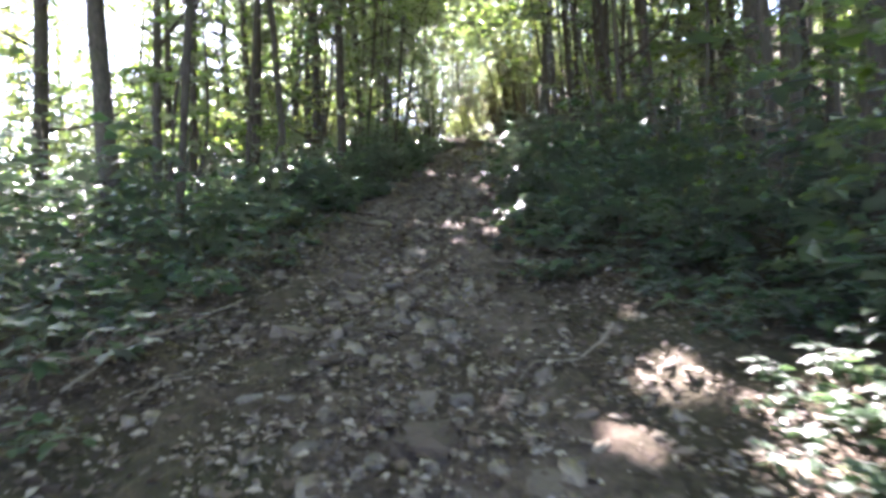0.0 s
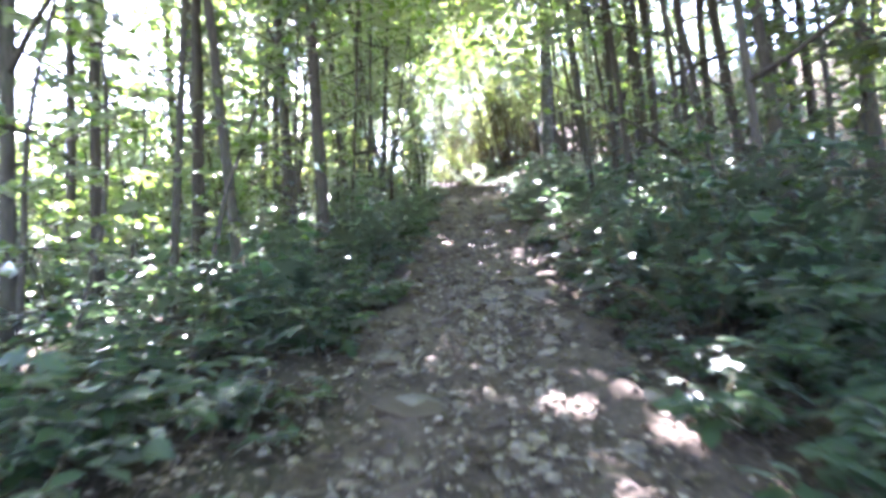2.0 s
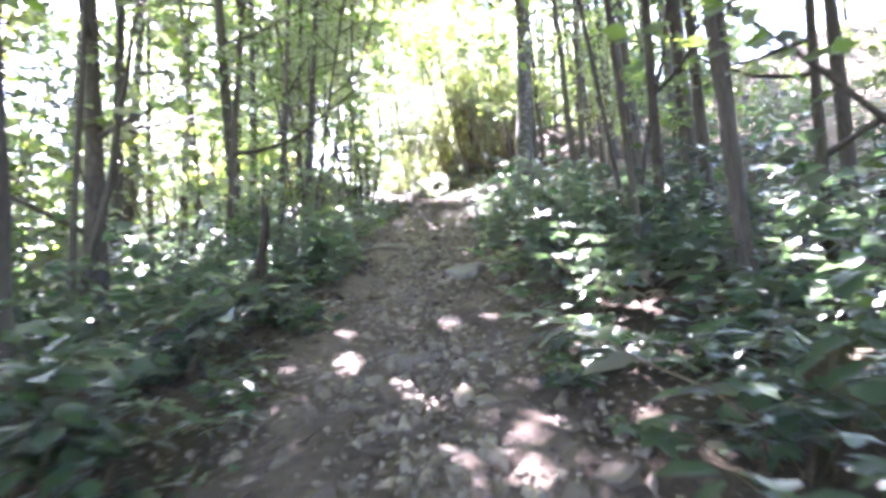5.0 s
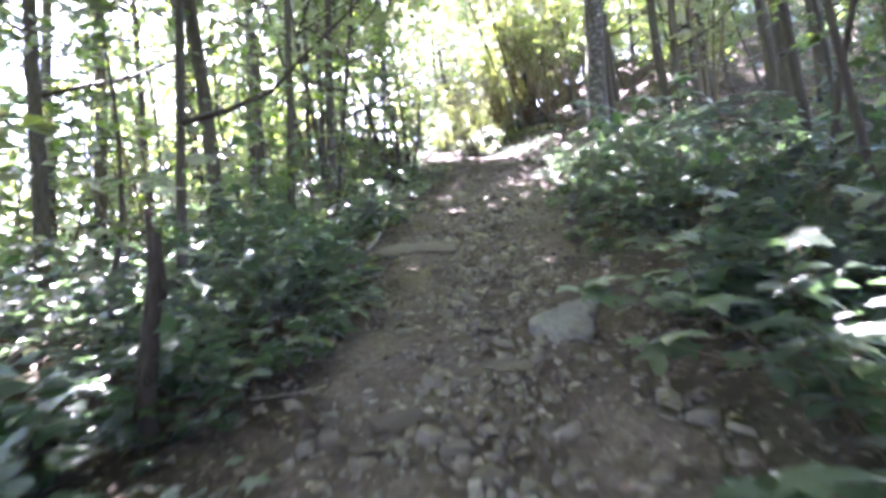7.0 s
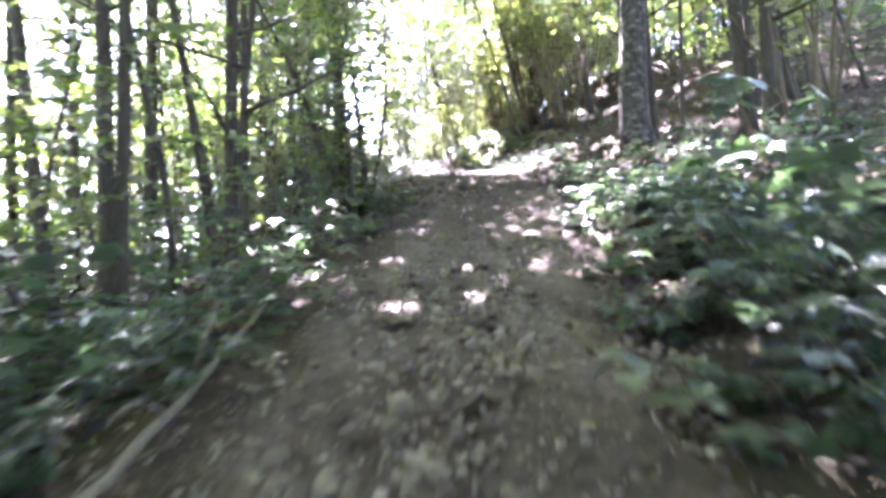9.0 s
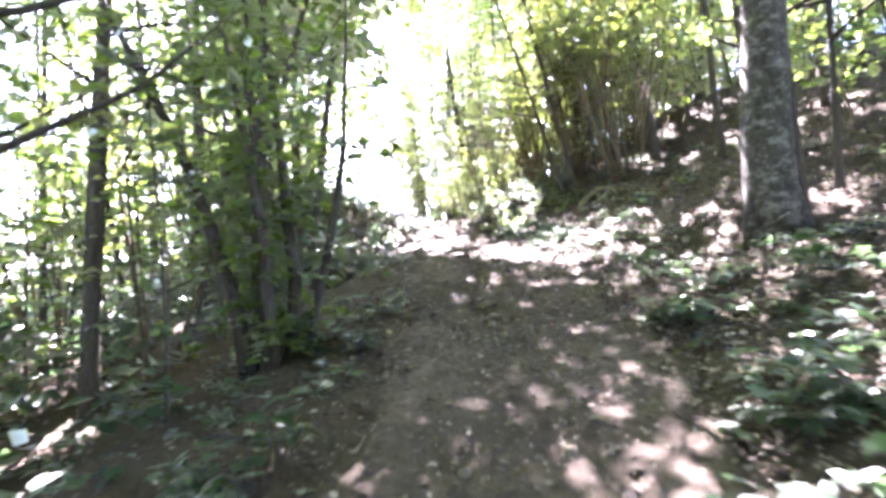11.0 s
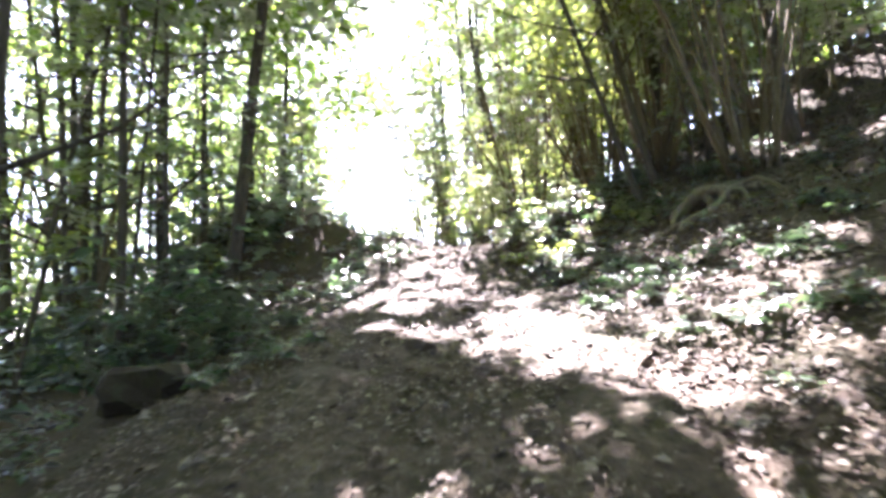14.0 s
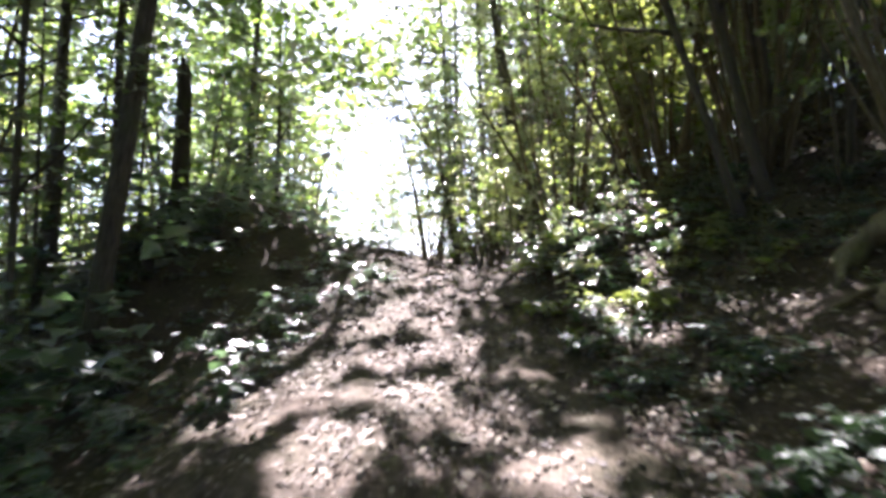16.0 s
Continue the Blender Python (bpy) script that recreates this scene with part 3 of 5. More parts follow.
# trees that can be told apart along the way: x, y, radius, kind, lean
# those of kinds 6 and 9 are added to cast shade from above
HERO = [
    (-4.65, 9.0, .14, 1, (0, -5)), (-4.27, 9.5, .07, 3, (0, 0)), (-7.0, 11.0, .14, 0, (0, -1)), (-5.6, 13.0, .07, 2, (0, 0)),
    (-2.05, 13.2, .09, 1, (0, -1)), (-2.7, 11.1, .065, 4, (0, -4)), (-3.4, 17.6, .13, 2, (0, -1)), (-5.2, 17.5, .11, 0, (0, -3)), (-4.4, 20.5, .10, 3, (0, 2)),
    (3.9, 11.4, .08, 1, (0, -5)), (4.6, 9.3, .13, 3, (0, 0)), (4.25, 7.6, .12, 4, (0, -1)), (4.7, 13.8, .09, 0, (0, -5)),
    (3.3, 12.9, .05, 2, (0, -2)), (7.0, 16.4, .17, 1, (0, -3)), (4.9, 18.9, .13, 3, (0, 0)), (5.5, 22.4, .09, 4, (0, -3)),
    (3.85, 17.8, .075, 0, (0, 0)), (4.7, 18.1, .085, 3, (0, -1)), (5.3, 21.8, .10, 1, (0, 0)), 
    (-2.7, 21.9, .11, 3, (0, -2)), (-1.95, 26.7, .10, 0, (0, 4)), (-3.3, 26.0, .11, 4, (0, 3)), (-4.9, 27.5, .10, 1, (0, -2)),
    (-4.7, 30.5, .14, 3, (0, 2)), (-3.1, 30.4, .08, 5, (0, 3)), (-2.2, 32.3, .06, 5, (0, 16)), (-1.75, 25.7, .06, 4, (0, -6)), (-1.7, 25.75, .05, 5, (0, 9)), (-5.8, 24.4, .12, 0, (0, 3)), (-6.5, 31.0, .13, 3, (0, 2)), (-2.6, 29.6, .08, 9, (0, 2)),
    (-3.46, 38.4, .05, 5, (0, 1)), (-6.2, 38.4, .10, 0, (0, -2)), (-5.7, 39.4, .12, 3, (0, 2)), 
    (-9.0, 20.2, .13, 1, (0, 0)), (-8.3, 27.0, .15, 0, (0, 2)), (7.6, 24.5, .14, 3, (0, -4)), (8.4, 31.0, .15, 4, (0, -4)), (9.0, 36.0, .13, 0, (0, -5)),
    (5.6, 12.2, .10, 1, (0, 2)), (6.3, 14.4, .09, 3, (0, -2)), (5.2, 16.0, .08, 0, (0, 1)), (6.6, 10.6, .12, 2, (0, 0)), (7.4, 12.6, .10, 4, (0, -2)), (5.9, 8.8, .08, 1, (0, 1)), (4.4, 15.4, .06, 2, (0, 2)),
    (3.0, 10.3, .05, 0, (0, -3)), (3.1, 14.6, .06, 1, (0, -4)), (2.9, 16.3, .04, 6, (0, -4)), (4.7, 20.4, .06, 6, (0, -4)),
    (-2.3, 19.3, .05, 0, (0, 4)), (-2.3, 24.3, .07, 9, (0, 3)), (-1.0, 30.1, .06, 6, (0, 4)), (-2.2, 33.6, .05, 6, (0, 5)), (-3.0, 7.2, .05, 3, (0, 3)), (3.4, 6.4, .06, 6, (0, -3)),
]
for i, (x, y, r, k, ln) in enumerate(HERO):
    tall_tree(x, y, r, k, ln)
tall_tree(5.1, 30.7, .29, 1, (0, -3), BARK_PALE, "large tree with blotched pale bark beside the path")
tall_tree(8.0, 17.6, .13, 4, (0, -3), BARK_PALE, "tree with blotched pale bark among shrubs")
tall_tree(1.9, 46.2, .17, 8, (0, -9), BARK, "leaning tree on the bank above the bend")
tall_tree(4.9, 40.9, .13, 5, (0, -4), BARK, "dark straight trunk rising out of the hazel clump")
tall_tree(4.3, 39.4, .06, 5, (0, -11), BARK, "thin stem leaning far over the path from the hazel")
tall_tree(4.0, 39.3, .05, 5, (0, -15), BARK, "thin stem leaning far over the path from the hazel")
tall_tree(-2.9, 36.4, .06, 6, (0, 3), BARK, "slim straight tree at the foot of the slope")
# thin trees; kinds 6, 7 and 9 are added only for their crowns' shade
for x, y, r, k, ln in ((-3.3, 10.6, .05, 7, (0, 4)), (2.9, 10.8, .03, 7, (0, -12)), (-3.1, 16.2, .04, 7, (0, 3)), (3.1, 17.0, .035, 7, (0, -8)), (3.5, 12.3, .06, 7, (0, -7)), (5.0, 9.9, .06, 7, (0, -4)), (-3.1, 36.8, .035, 7, (0, 6)), (-4.0, 41.3, .03, 7, (0, 2)), (-4.5, 39.9, .03, 7, (0, 0)), (-4.1, 40.8, .07, 6, (0, 3)), (-4.4, 47.2, .06, 7, (0, 2)), (-4.2, 45.0, .08, 9, (0, 3)), (-5.9, 50.5, .08, 5, (0, 4)), (-.7, 53.4, .09, 3, (0, -2)), (.9, 52, .1, 0, (0, 2)), (2.6, 54, .1, 1, (0, 0)), (4.5, 51.5, .09, 2, (0, -2)), (-.9, 57.5, .12, 1, (0, 1)), (1.6, 58, .1, 4, (0, 0)), (3.8, 57, .12, 3, (0, 2)), (6.2, 54.5, .1, 0, (0, -2))):
    tall_tree(x, y, r, k, ln)
tall_tree(-2.3, 38.0, .105, 9, (0, 7), BARK, "tree with a leaning trunk and boughs reaching over the path", 0)
for x, y, r, k in ((3.2, 48.6, .08, 2), (5.3, 47.6, .09, 4), (7.1, 46.4, .1, 0), (8.7, 48.4, .11, 3), (9.6, 44.4, .1, 2), (6.2, 49.6, .09, 1), (10.8, 47.6, .12, 4), (4.2, 53.0, .1, 3), (.2, 54.6, .09, 4), (12.2, 43.5, .12, 1), (1.8, 50.4, .07, 8)):
    tall_tree(x, y, r, k, (0, -1), BARK, "slender tree with yellow-green crown on the sunlit rise", None, LEAF_HAZEL)
# added trees whose long boughs shade the path and its sides
for x, y, turn in ((-3.6, 3.2, 0), (3.9, 5.6, 3.3), (-3.7, 12.6, .1), (4.6, 17.2, 3.1)):
    tall_tree(x, y, .09, 9, (0, 0), BARK, "slim tree added to shade the path with its boughs", turn)
tall_tree(5.9, 27.8, .11, 9, (0, -2), BARK, "slim tree added for the shade of its boughs towards the path", 3.1)
tall_tree(-4.9, 40.6, .10, 9, (0, 0), BARK, "slim tree added for the shade of its boughs towards the path", 0)
for x, y, r, ln in ((-4.8, 38.0, .07, (0, -2)), (-4.95, 38.1, .055, (0, -6)), (-5.05, 38.3, .08, (0, 1)), (-4.62, 38.15, .05, (0, 4)), (5.55, 31.0, .09, (0, -1)), (7.3, 30.2, .09, (0, -2)), (7.6, 30.0, .12, (0, -1)), (6.4, 31.6, .05, (0, 3))):
    tall_tree(x, y, r, 5, ln, BARK, "slim grey trunk in a close group of stems")
# added too: one shades the right slope, two unseen ones the start
tall_tree(6.8, 34.6, .10, 9, (0, -2), BARK, "slim tree added for the shade of its boughs towards the path", 3.2)
tall_tree(-3.8, -.7, .10, 9, (0, 0), BARK, "slim tree added to shade the path with its boughs", .1)
tall_tree(3.7, -1.7, .10, 9, (0, 0), BARK, "slim tree added to shade the path with its boughs", 3.1)
tall_tree(6.5, 39.6, .11, 6, (0, -5), BARK, "slim leaning tree on the leafy bank")


def snag(x, y, r, h, seed):
    W = Leaves(seed)
    t = np.linspace(0, 1, 16)
    line = bend(W.r, (0, 0, -.2), (.06, 0, 1), h, 16, .015)
    W.tube(line, r * (1 + 1.1 * np.exp(-t * 9)) * (1 - .25 * t), 14)
    root = new("dead_tree")
    root.location = (x, y, g(x, y))
    link_mesh("trunk", W.mesh("trunk", True), BARK_DARK, root)
    S = Leaves(seed + 1)
    for k in range(5):
        a = k * 1.3
        S.tube(np.array([line[-1] + (math.cos(a) * r * .45, math.sin(a) * r * .45, -.15), line[-1] + (math.cos(a) * r * .5, math.sin(a) * r * .5, .1 + .12 * (k % 3))]), (r * .35, .02), 6)
    link_mesh("broken_top", S.mesh("broken_top"), BARK_DARK, root, "splintered broken top")
    return tagged(root, "thick dark broken dead trunk with flared base" if h > 2 else "short dark rotten stub among green plants", "dead tree")


snag(-3.6, 41.7, .15, 2.5, 810)
snag(-1.26, 16.15, .055, 1.05, 820)


def in_gap(x, y):
    """The open strip above the bend of the way, where the sun comes in."""
    return y > 36 and abs(x - lerp(y, (36, .5), (45, -1.5), (60, -5.2), (90, -12))) < lerp(y, (36, 1.4), (46, 1.3), (60, 2.0), (90, 3.5))


def in_ride(x, y):
    """The open ride that runs off to the right between the trees."""
    return y > 16.5 and abs(x - (y - 8) * .68) < 2.4


taken = [(h[0], h[1]) for h in HERO]
count = 0
while count < 114:
    x, y = rnd.uniform(-24, 24), rnd.uniform(-4, 78)
    d = x - float(path_x(y))
    if abs(d) < 3.4 or in_gap(x + 2.3, y) or in_gap(x - 1.6, y) or in_gap(x, y) or in_ride(x, y) or any((x - a) ** 2 + (y - b) ** 2 < 2.2 for a, b in taken):
        continue
    if 2 < x < 8.5 and 36 < y < 50:
        continue
    if d < -10 and rnd.random() < .45:
        continue
    if -14 < x < 10 and y < 40 and abs(d) < 7 and rnd.random() < .5:
        continue
    taken.append((x, y))
    r, k = rnd.choice((.05, .06, .07, .09, .10, .12, .15)), rnd.randrange(5)
    tall_tree(x, y, r, 8 if -3 < x < 7 and 43 < y < 56 else k, (rnd.uniform(-3, 3), rnd.uniform(-4, 4)))
    count += 1

for i in range(11):
    tall_tree(rnd.uniform(-2.2, 10), rnd.uniform(60, 73), rnd.choice((.1, .13)), rnd.randrange(5), (0, rnd.uniform(-3, 3)))
# the wood goes on behind the start: unseen trees added to cut sky light
for i in range(18):
    x, y = rnd.uniform(-15, 15), rnd.uniform(-20, -1.2)
    if abs(x) < 1.6:
        x += math.copysign(1.8, x)
    tall_tree(x, y, rnd.choice((.07, .09, .12)), rnd.randrange(5), (rnd.uniform(-3, 3), rnd.uniform(-3, 3)))

# ---- hazel clumps ----
def hazel_clump(x, y, stems, height, seed, spread=.30, thick=1.0, low=4, sprays=13, bark=BARK_STEM, leaf=LEAF_HAZEL, size=.125):
    root = new("hazel_clump")
    root.location = (x, y, g(x, y))
    r = np.random.RandomState(seed)
    L = Leaves(seed + 50)
    for k in range(stems):
        S = Leaves(seed * 40 + k)
        az, out = r.uniform(0, 6.28), abs(r.normal(0, spread)) + .04
        p0 = (math.cos(az) * r.uniform(.05, .32), math.sin(az) * r.uniform(.05, .32), -.1)
        h = height * r.uniform(.6, 1.1)
        line = bend(r, p0, (math.cos(az) * out, math.sin(az) * out, 1), h, 10, .05, -.012)
        S.tube(line, np.linspace(r.uniform(.018, .042) * thick, .006, 10), 6)
        link_mesh("stem", S.mesh("stem", True), bark, root)
        for m in range(sprays):
            i = r.randint(low, 10)
            a = r.uniform(0, 6.28)
            d = np.array((math.cos(a), math.sin(a), r.uniform(-.2, .4)))
            L.spray(line[i], d, r.uniform(.4, .9), 11, size)
    link_mesh("foliage", opened(L.mesh("foliage"), Matrix.Translation(root.location)), leaf, root)
    return tagged(root, "multi-stemmed hazel clump with yellow-green leaves on the bank", "shrub", group="hazel clumps")


for i, (x, y, n, h) in enumerate(((4.5, 40.2, 26, 6.8), (5.35, 38.2, 20, 6.8), (3.7, 41.2, 14, 5.5), (3.9, 42.4, 18, 6.0), (3.2, 44.6, 16, 5.5), (6.8, 41.2, 14, 6.0),
                                  (6.4, 27.0, 8, 5.5), (5.0, 43.0, 14, 6.0), (-6.8, 42.5, 9, 6.0), (-4.4, 23.6, 7, 5.5), (-2.2, 30.3, 6, 5.0), (-5.5, 33.5, 9, 5.5), (2.2, 48.5, 14, 6.0), (-1.0, 50.6, 10, 6.5), (-1.9, 54.6, 9, 6.5), (2.9, 47.4, 10, 4.5), (2.4, 42.5, 12, 6.6))):
    hazel_clump(x, y, n, h, 21 + i, .20 if x > 0 else .26, 1.0, 5 if i < 2 else 4, (22, 20, 17, 16)[i] if i < 4 else 13)
hazel_clump(-5.4, 38.8, 7, 7.0, 71, .10, 2.0, 6, 9)
# the leafy double-stemmed tree close beside the way
# darker leaf and bark materials than the other clumps stand in for shade on it
hazel_clump(-.6, 29.5, 6, 5.6, 61, .16, 2.3, 1, 36, BARK, LEAF, .15)

# ---- saplings and understorey ----
SAP = [sapling_meshes(s, h, lf, 13 if h < 5 else 11) for s, h, lf in ((31, 2.2, .10), (32, 3.2, .10), (33, 4.2, .11), (34, 1.5, .10), (35, 2.7, .12), (36, 5.6, .13), (37, 6.8, .13), (38, 6.2, .14))]
for i, (t_, l_, w_) in enumerate(SAP):
    t_.materials.append(BARK), w_.materials.append(BARK), l_.materials.append(LEAF_HAZEL if i == 7 else LEAF)


def sapling(x, y, k, s=1.0):
    root = new("sapling")
    root.location, root.scale = (x, y, g(x, y)), (s, s, s)
    root.rotation_euler[2] = rnd.uniform(0, 6.28)
    m = Matrix.LocRotScale(root.location, root.rotation_euler, root.scale)
    for name, me in zip(("stem", "foliage", "twig"), SAP[k]):
        ob = new(name, opened(me, m) if name == "foliage" else me)
        ob.parent = root
        if name == "twig":
            tagged(ob, kind="stuff")
    return tagged(root, "thin young tree with layered green leaves", "sapling", group="saplings")


SAP_ROWS = [(mesh_rows(a), mesh_rows(b)) for a, b, c in (sapling_meshes(120 + i, h, .17, 8, 10, False) for i, h in enumerate((2.2, 3.2, 4.2, 1.5, 2.7, 5.6, 6.8, 6.2)))]
far_stems, far_leaves = Leaves(91), Leaves(92)


def far_sapling(x, y, k, s):
    a = rnd.uniform(0, 6.28)
    rot = np.array([(math.cos(a), math.sin(a), 0), (-math.sin(a), math.cos(a), 0), (0, 0, 1)])
    for heap, (v, f) in zip((far_stems, far_leaves), SAP_ROWS[k]):
        heap.put(v @ rot * s + (x, y, g(x, y)), f)


count = 0
while count < 228:
    y = rnd.uniform(1, 62)
    big = count % 5 < 3
    d = rnd.choice((-1, 1)) * ((3.2 if big else 1.9) + abs(rnd.gauss(0, 6.0)))
    x = float(path_x(y)) + d
    if in_gap(x, y) or in_ride(x, y) or (d > 0 and 26 < y < 37.5 and d < 6) or (d < 0 and 31 < y < 41 and d > -5.2) or (abs(d) < 2.3 and y > 24):
        continue
    if big and abs(d) < 4.5 and y < 8:
        continue
    k, s = rnd.choice((5, 6, 7, 2)) if big else (rnd.randrange(5) if abs(d) > 2.6 else rnd.choice((0, 3))), rnd.uniform(.75, 1.2)
    if 0 < d < 5 and 21.5 < y < 26.1:
        rnd.uniform(0, 6.28)
    else:
        sapling(x, y, k, s)
    count += 1
# shrubs that close the view at the bend
for x, y, k, s in ((-4.5, 15.0, 2, 1.0), (-5.6, 17.4, 5, .8), (-3.7, 18.6, 1, 1.0), (-6.6, 14.2, 6, .8), (-4.9, 11.4, 4, 1.0), (-6.2, 19.4, 5, .9), (-3.4, 11.9, 0, .9), (-4.4, 24.6, 2, .9), (-7.4, 16.6, 5, .9), (-3.4, 53.0, 1, 1.0), (-4.6, 56.0, 2, 1.0), (-2.7, 51.0, 4, .9), (-5.6, 60.0, 5, .8), (.9, 47.6, 7, .7), (2.4, 43.2, 0, 1.0), (-6.6, 42.0, 5, .8), (-6.3, 36.4, 2, 1.0), (-4.0, 44.8, 7, .7), (1.9, 42.0, 3, 1.0), (3.0, 42.4, 4, .9), (2.9, 46.5, 7, .9), (-1.6, 48.5, 4, .9), (1.4, 50.5, 5, .8), (-4.2, 46.0, 7, .8),
                   (4.4, 43.6, 7, .9), (-5.4, 42.2, 0, 1.0), (2.9, 5.6, 0, 1.0), (3.2, 7.9, 4, .9), (3.6, 5.0, 1, .9), (2.7, 9.6, 3, 1.0), (3.0, 12.0, 0, 1.0), (4.2, 6.4, 2, 1.0), (.4, 54.0, 6, .7), (-3.4, 55.0, 5, .7), (3.5, 52.0, 6, 1.0)):
    sapling(x, y, k, s)

# those with y below 4 are unseen, added to shade the start
for x, y, k, s in ((-3.3, 2.4, 2, 1.0), (-3.9, 3.8, 5, .9), (-3.1, .7, 6, .8), (-2.7, -.8, 5, .8), (2.9, .3, 2, 1.0), (3.4, 1.7, 5, .8), (-1.2, 56, 7, .8), (-2.6, 58, 6, .8), (-.2, 60, 7, .9), (.9, 56.5, 7, .8), (-1.9, 52.0, 4, .8), (-.4, 49.5, 3, .9), (.2, 51.5, 0, .9), (-4.2, 61, 7, .8), (-2.6, 50, 0, 1.0)):
    sapling(x, y, k, s)
for x, y, k, s in ((-.8, 48.6, 7, .95), (.1, 47.6, 7, .9), (.8, 48.8, 7, 1.0), (-.3, 50.6, 6, 1.0), (.7, 50.2, 5, 1.1), (-4.2, 48.2, 4, 1.0), (-4.6, 49.4, 6, .9), (-4.9, 47.6, 5, 1.0), (1.3, 43.6, 7, .42), (1.9, 44.6, 7, .5), (2.5, 43.2, 7, .4), (.9, 46.0, 7, .5), (1.2, 42.9, 7, .4), (1.6, 43.5, 7, .45), (2.2, 43.6, 7, .42), (2.9, 43.5, 7, .45), (1.0, 44.6, 7, .45), (2.6, 44.5, 7, .5), (3.3, 44.2, 7, .5), (1.5, 45.6, 7, .5), (1.9, 41.3, 7, .42), (2.5, 41.8, 7, .5), (3.1, 40.9, 7, .45), (1.7, 43.4, 7, .5), (2.4, 44.0, 7, .6), (3.4, 42.9, 7, .55), (1.2, 45.4, 7, .45), (2.9, 45.6, 7, .7), (3.9, 44.4, 7, .8), (2.1, 40.3, 3, .7), (2.7, 39.9, 3, .7),
                   (.05, 48.7, 7, .72), (.7, 46.6, 7, .7), (-.9, 50.4, 7, .5), (.45, 45.0, 7, .3), (.2, 46.4, 7, .33), (-.5, 52.5, 7, .9), (-2.2, 54, 7, .5), (-2.9, 46.6, 7, .38), (-2.5, 45.2, 7, .3)):
    sapling(x, y, k, s)
for i in range(30):
    far_sapling(rnd.uniform(1.0, 9), rnd.uniform(47, 57), rnd.choice((2, 5, 6, 7)), rnd.uniform(.7, 1.1))
for i in range(26):
    far_sapling(rnd.uniform(6.5, 15), rnd.uniform(39.5, 52), rnd.choice((5, 6, 7, 7)), rnd.uniform(.7, 1.1))
ridge = random.Random(405)
for i in range(44):
    far_sapling(ridge.uniform(6.2, 15), ridge.uniform(40, 50), ridge.choice((0, 3, 4, 1)), ridge.uniform(.9, 1.3))
for i in range(18):
    far_sapling(ridge.uniform(6.2, 13), ridge.uniform(42, 51), ridge.choice((5, 6, 2)), ridge.uniform(.8, 1.1))
for i in range(56):
    y = rnd.uniform(44, 62)
    far_sapling(float(lerp(y, (45, -1.5), (60, -5.2))) - rnd.uniform(2.0, 13), y, rnd.choice((5, 6, 7, 7)), rnd.uniform(.9, 1.5))
for i in range(22):
    y = rnd.uniform(48, 62)
    far_sapling(float(lerp(y, (45, -1.5), (60, -5.2))) + rnd.uniform(1.8, 9), y, rnd.choice((5, 6, 7, 7)), rnd.uniform(.9, 1.4))
for i in range(64):
    y = rnd.uniform(43.2, 50)
    far_sapling(rnd.uniform(2.2 if y < 46 else .6, 10), y, rnd.choice((0, 3, 3) if y < 46.5 else (0, 1, 3, 4)), rnd.uniform(.8, 1.1) if y < 46.5 else rnd.uniform(1.0, 1.4))
for i in range(34):
    far_sapling(rnd.uniform(-10, -4.2), rnd.uniform(15, 33), rnd.choice((0, 1, 3, 4)), rnd.uniform(1.0, 1.5))
for i in range(24):
    far_sapling(rnd.uniform(-10, -4.8), rnd.uniform(39.5, 46), rnd.choice((0, 3, 4, 3)), rnd.uniform(.9, 1.3))
for i in range(36):
    far_sapling(rnd.uniform(8.5, 25), rnd.uniform(23, 46), rnd.choice((1, 2, 4, 5)), rnd.uniform(.9, 1.4))
for i in range(46):
    far_sapling(rnd.uniform(-17, -7), rnd.uniform(17, 36), rnd.choice((1, 4, 2, 4)), rnd.uniform(1.1, 1.6))
for i in range(42):
    far_sapling(rnd.uniform(-20, -7), rnd.uniform(8, 42), rnd.choice((1, 2, 4, 5, 6)), rnd.uniform(.8, 1.3))
far_green = random.Random(404)
for i in range(34):
    far_sapling(far_green.uniform(-16, -7.5), far_green.uniform(27, 45), far_green.choice((1, 2, 4, 5)), far_green.uniform(.9, 1.3))
for i in range(22):
    x, y = rnd.uniform(7, 18), rnd.uniform(8, 36)
    if not in_ride(x, y):
        far_sapling(x, y, rnd.choice((1, 2, 4, 5, 6)), rnd.uniform(.8, 1.3))
tagged(link_mesh("understorey_stems", far_stems.mesh("understorey_stems"), BARK_STEM), "thin stems of distant young trees", "understorey", kind="stuff")
tagged(link_mesh("understorey_leaves", opened(far_leaves.mesh("understorey_leaves"), Matrix.Identity(4)), LEAF), "layered green leaves of distant young trees", "understorey", kind="stuff")


def build_far_woods():
    """The leaves of the woods far off, too many and too small to tell apart."""
    L = Leaves(501)
    r = L.r
    n = 4200
    ang = r.uniform(-1.25, 1.35, n)
    dist = r.uniform(48, 95, n)
    x, y = np.sin(ang) * dist, 12 + np.cos(ang) * dist
    keep = ~((np.abs(x - lerp(y, (36, .5), (45, -1.5), (60, -5.2), (90, -12))) < 1.2) & (y > 30)) & (((ang > -.42) | (r.rand(n) < .55)) & ~((ang > .50) & (ang < .68) & (r.rand(n) < .8)))
    x, y = x[keep], y[keep]
    z = ground(x, y) + r.uniform(.3, 13, len(x)) ** 1.0
    for cx, cy, cz in zip(x, y, z):
        a = r.uniform(0, 6.28)
        L.spray((cx, cy, cz), (math.cos(a), math.sin(a), .1), r.uniform(1.2, 2.6), 13, .36)
    tagged(link_mesh("far_woods", L.mesh("far_woods"), LEAF_HAZEL), "distant bright green leaves of the woods", "foliage", kind="stuff")


build_far_woods()

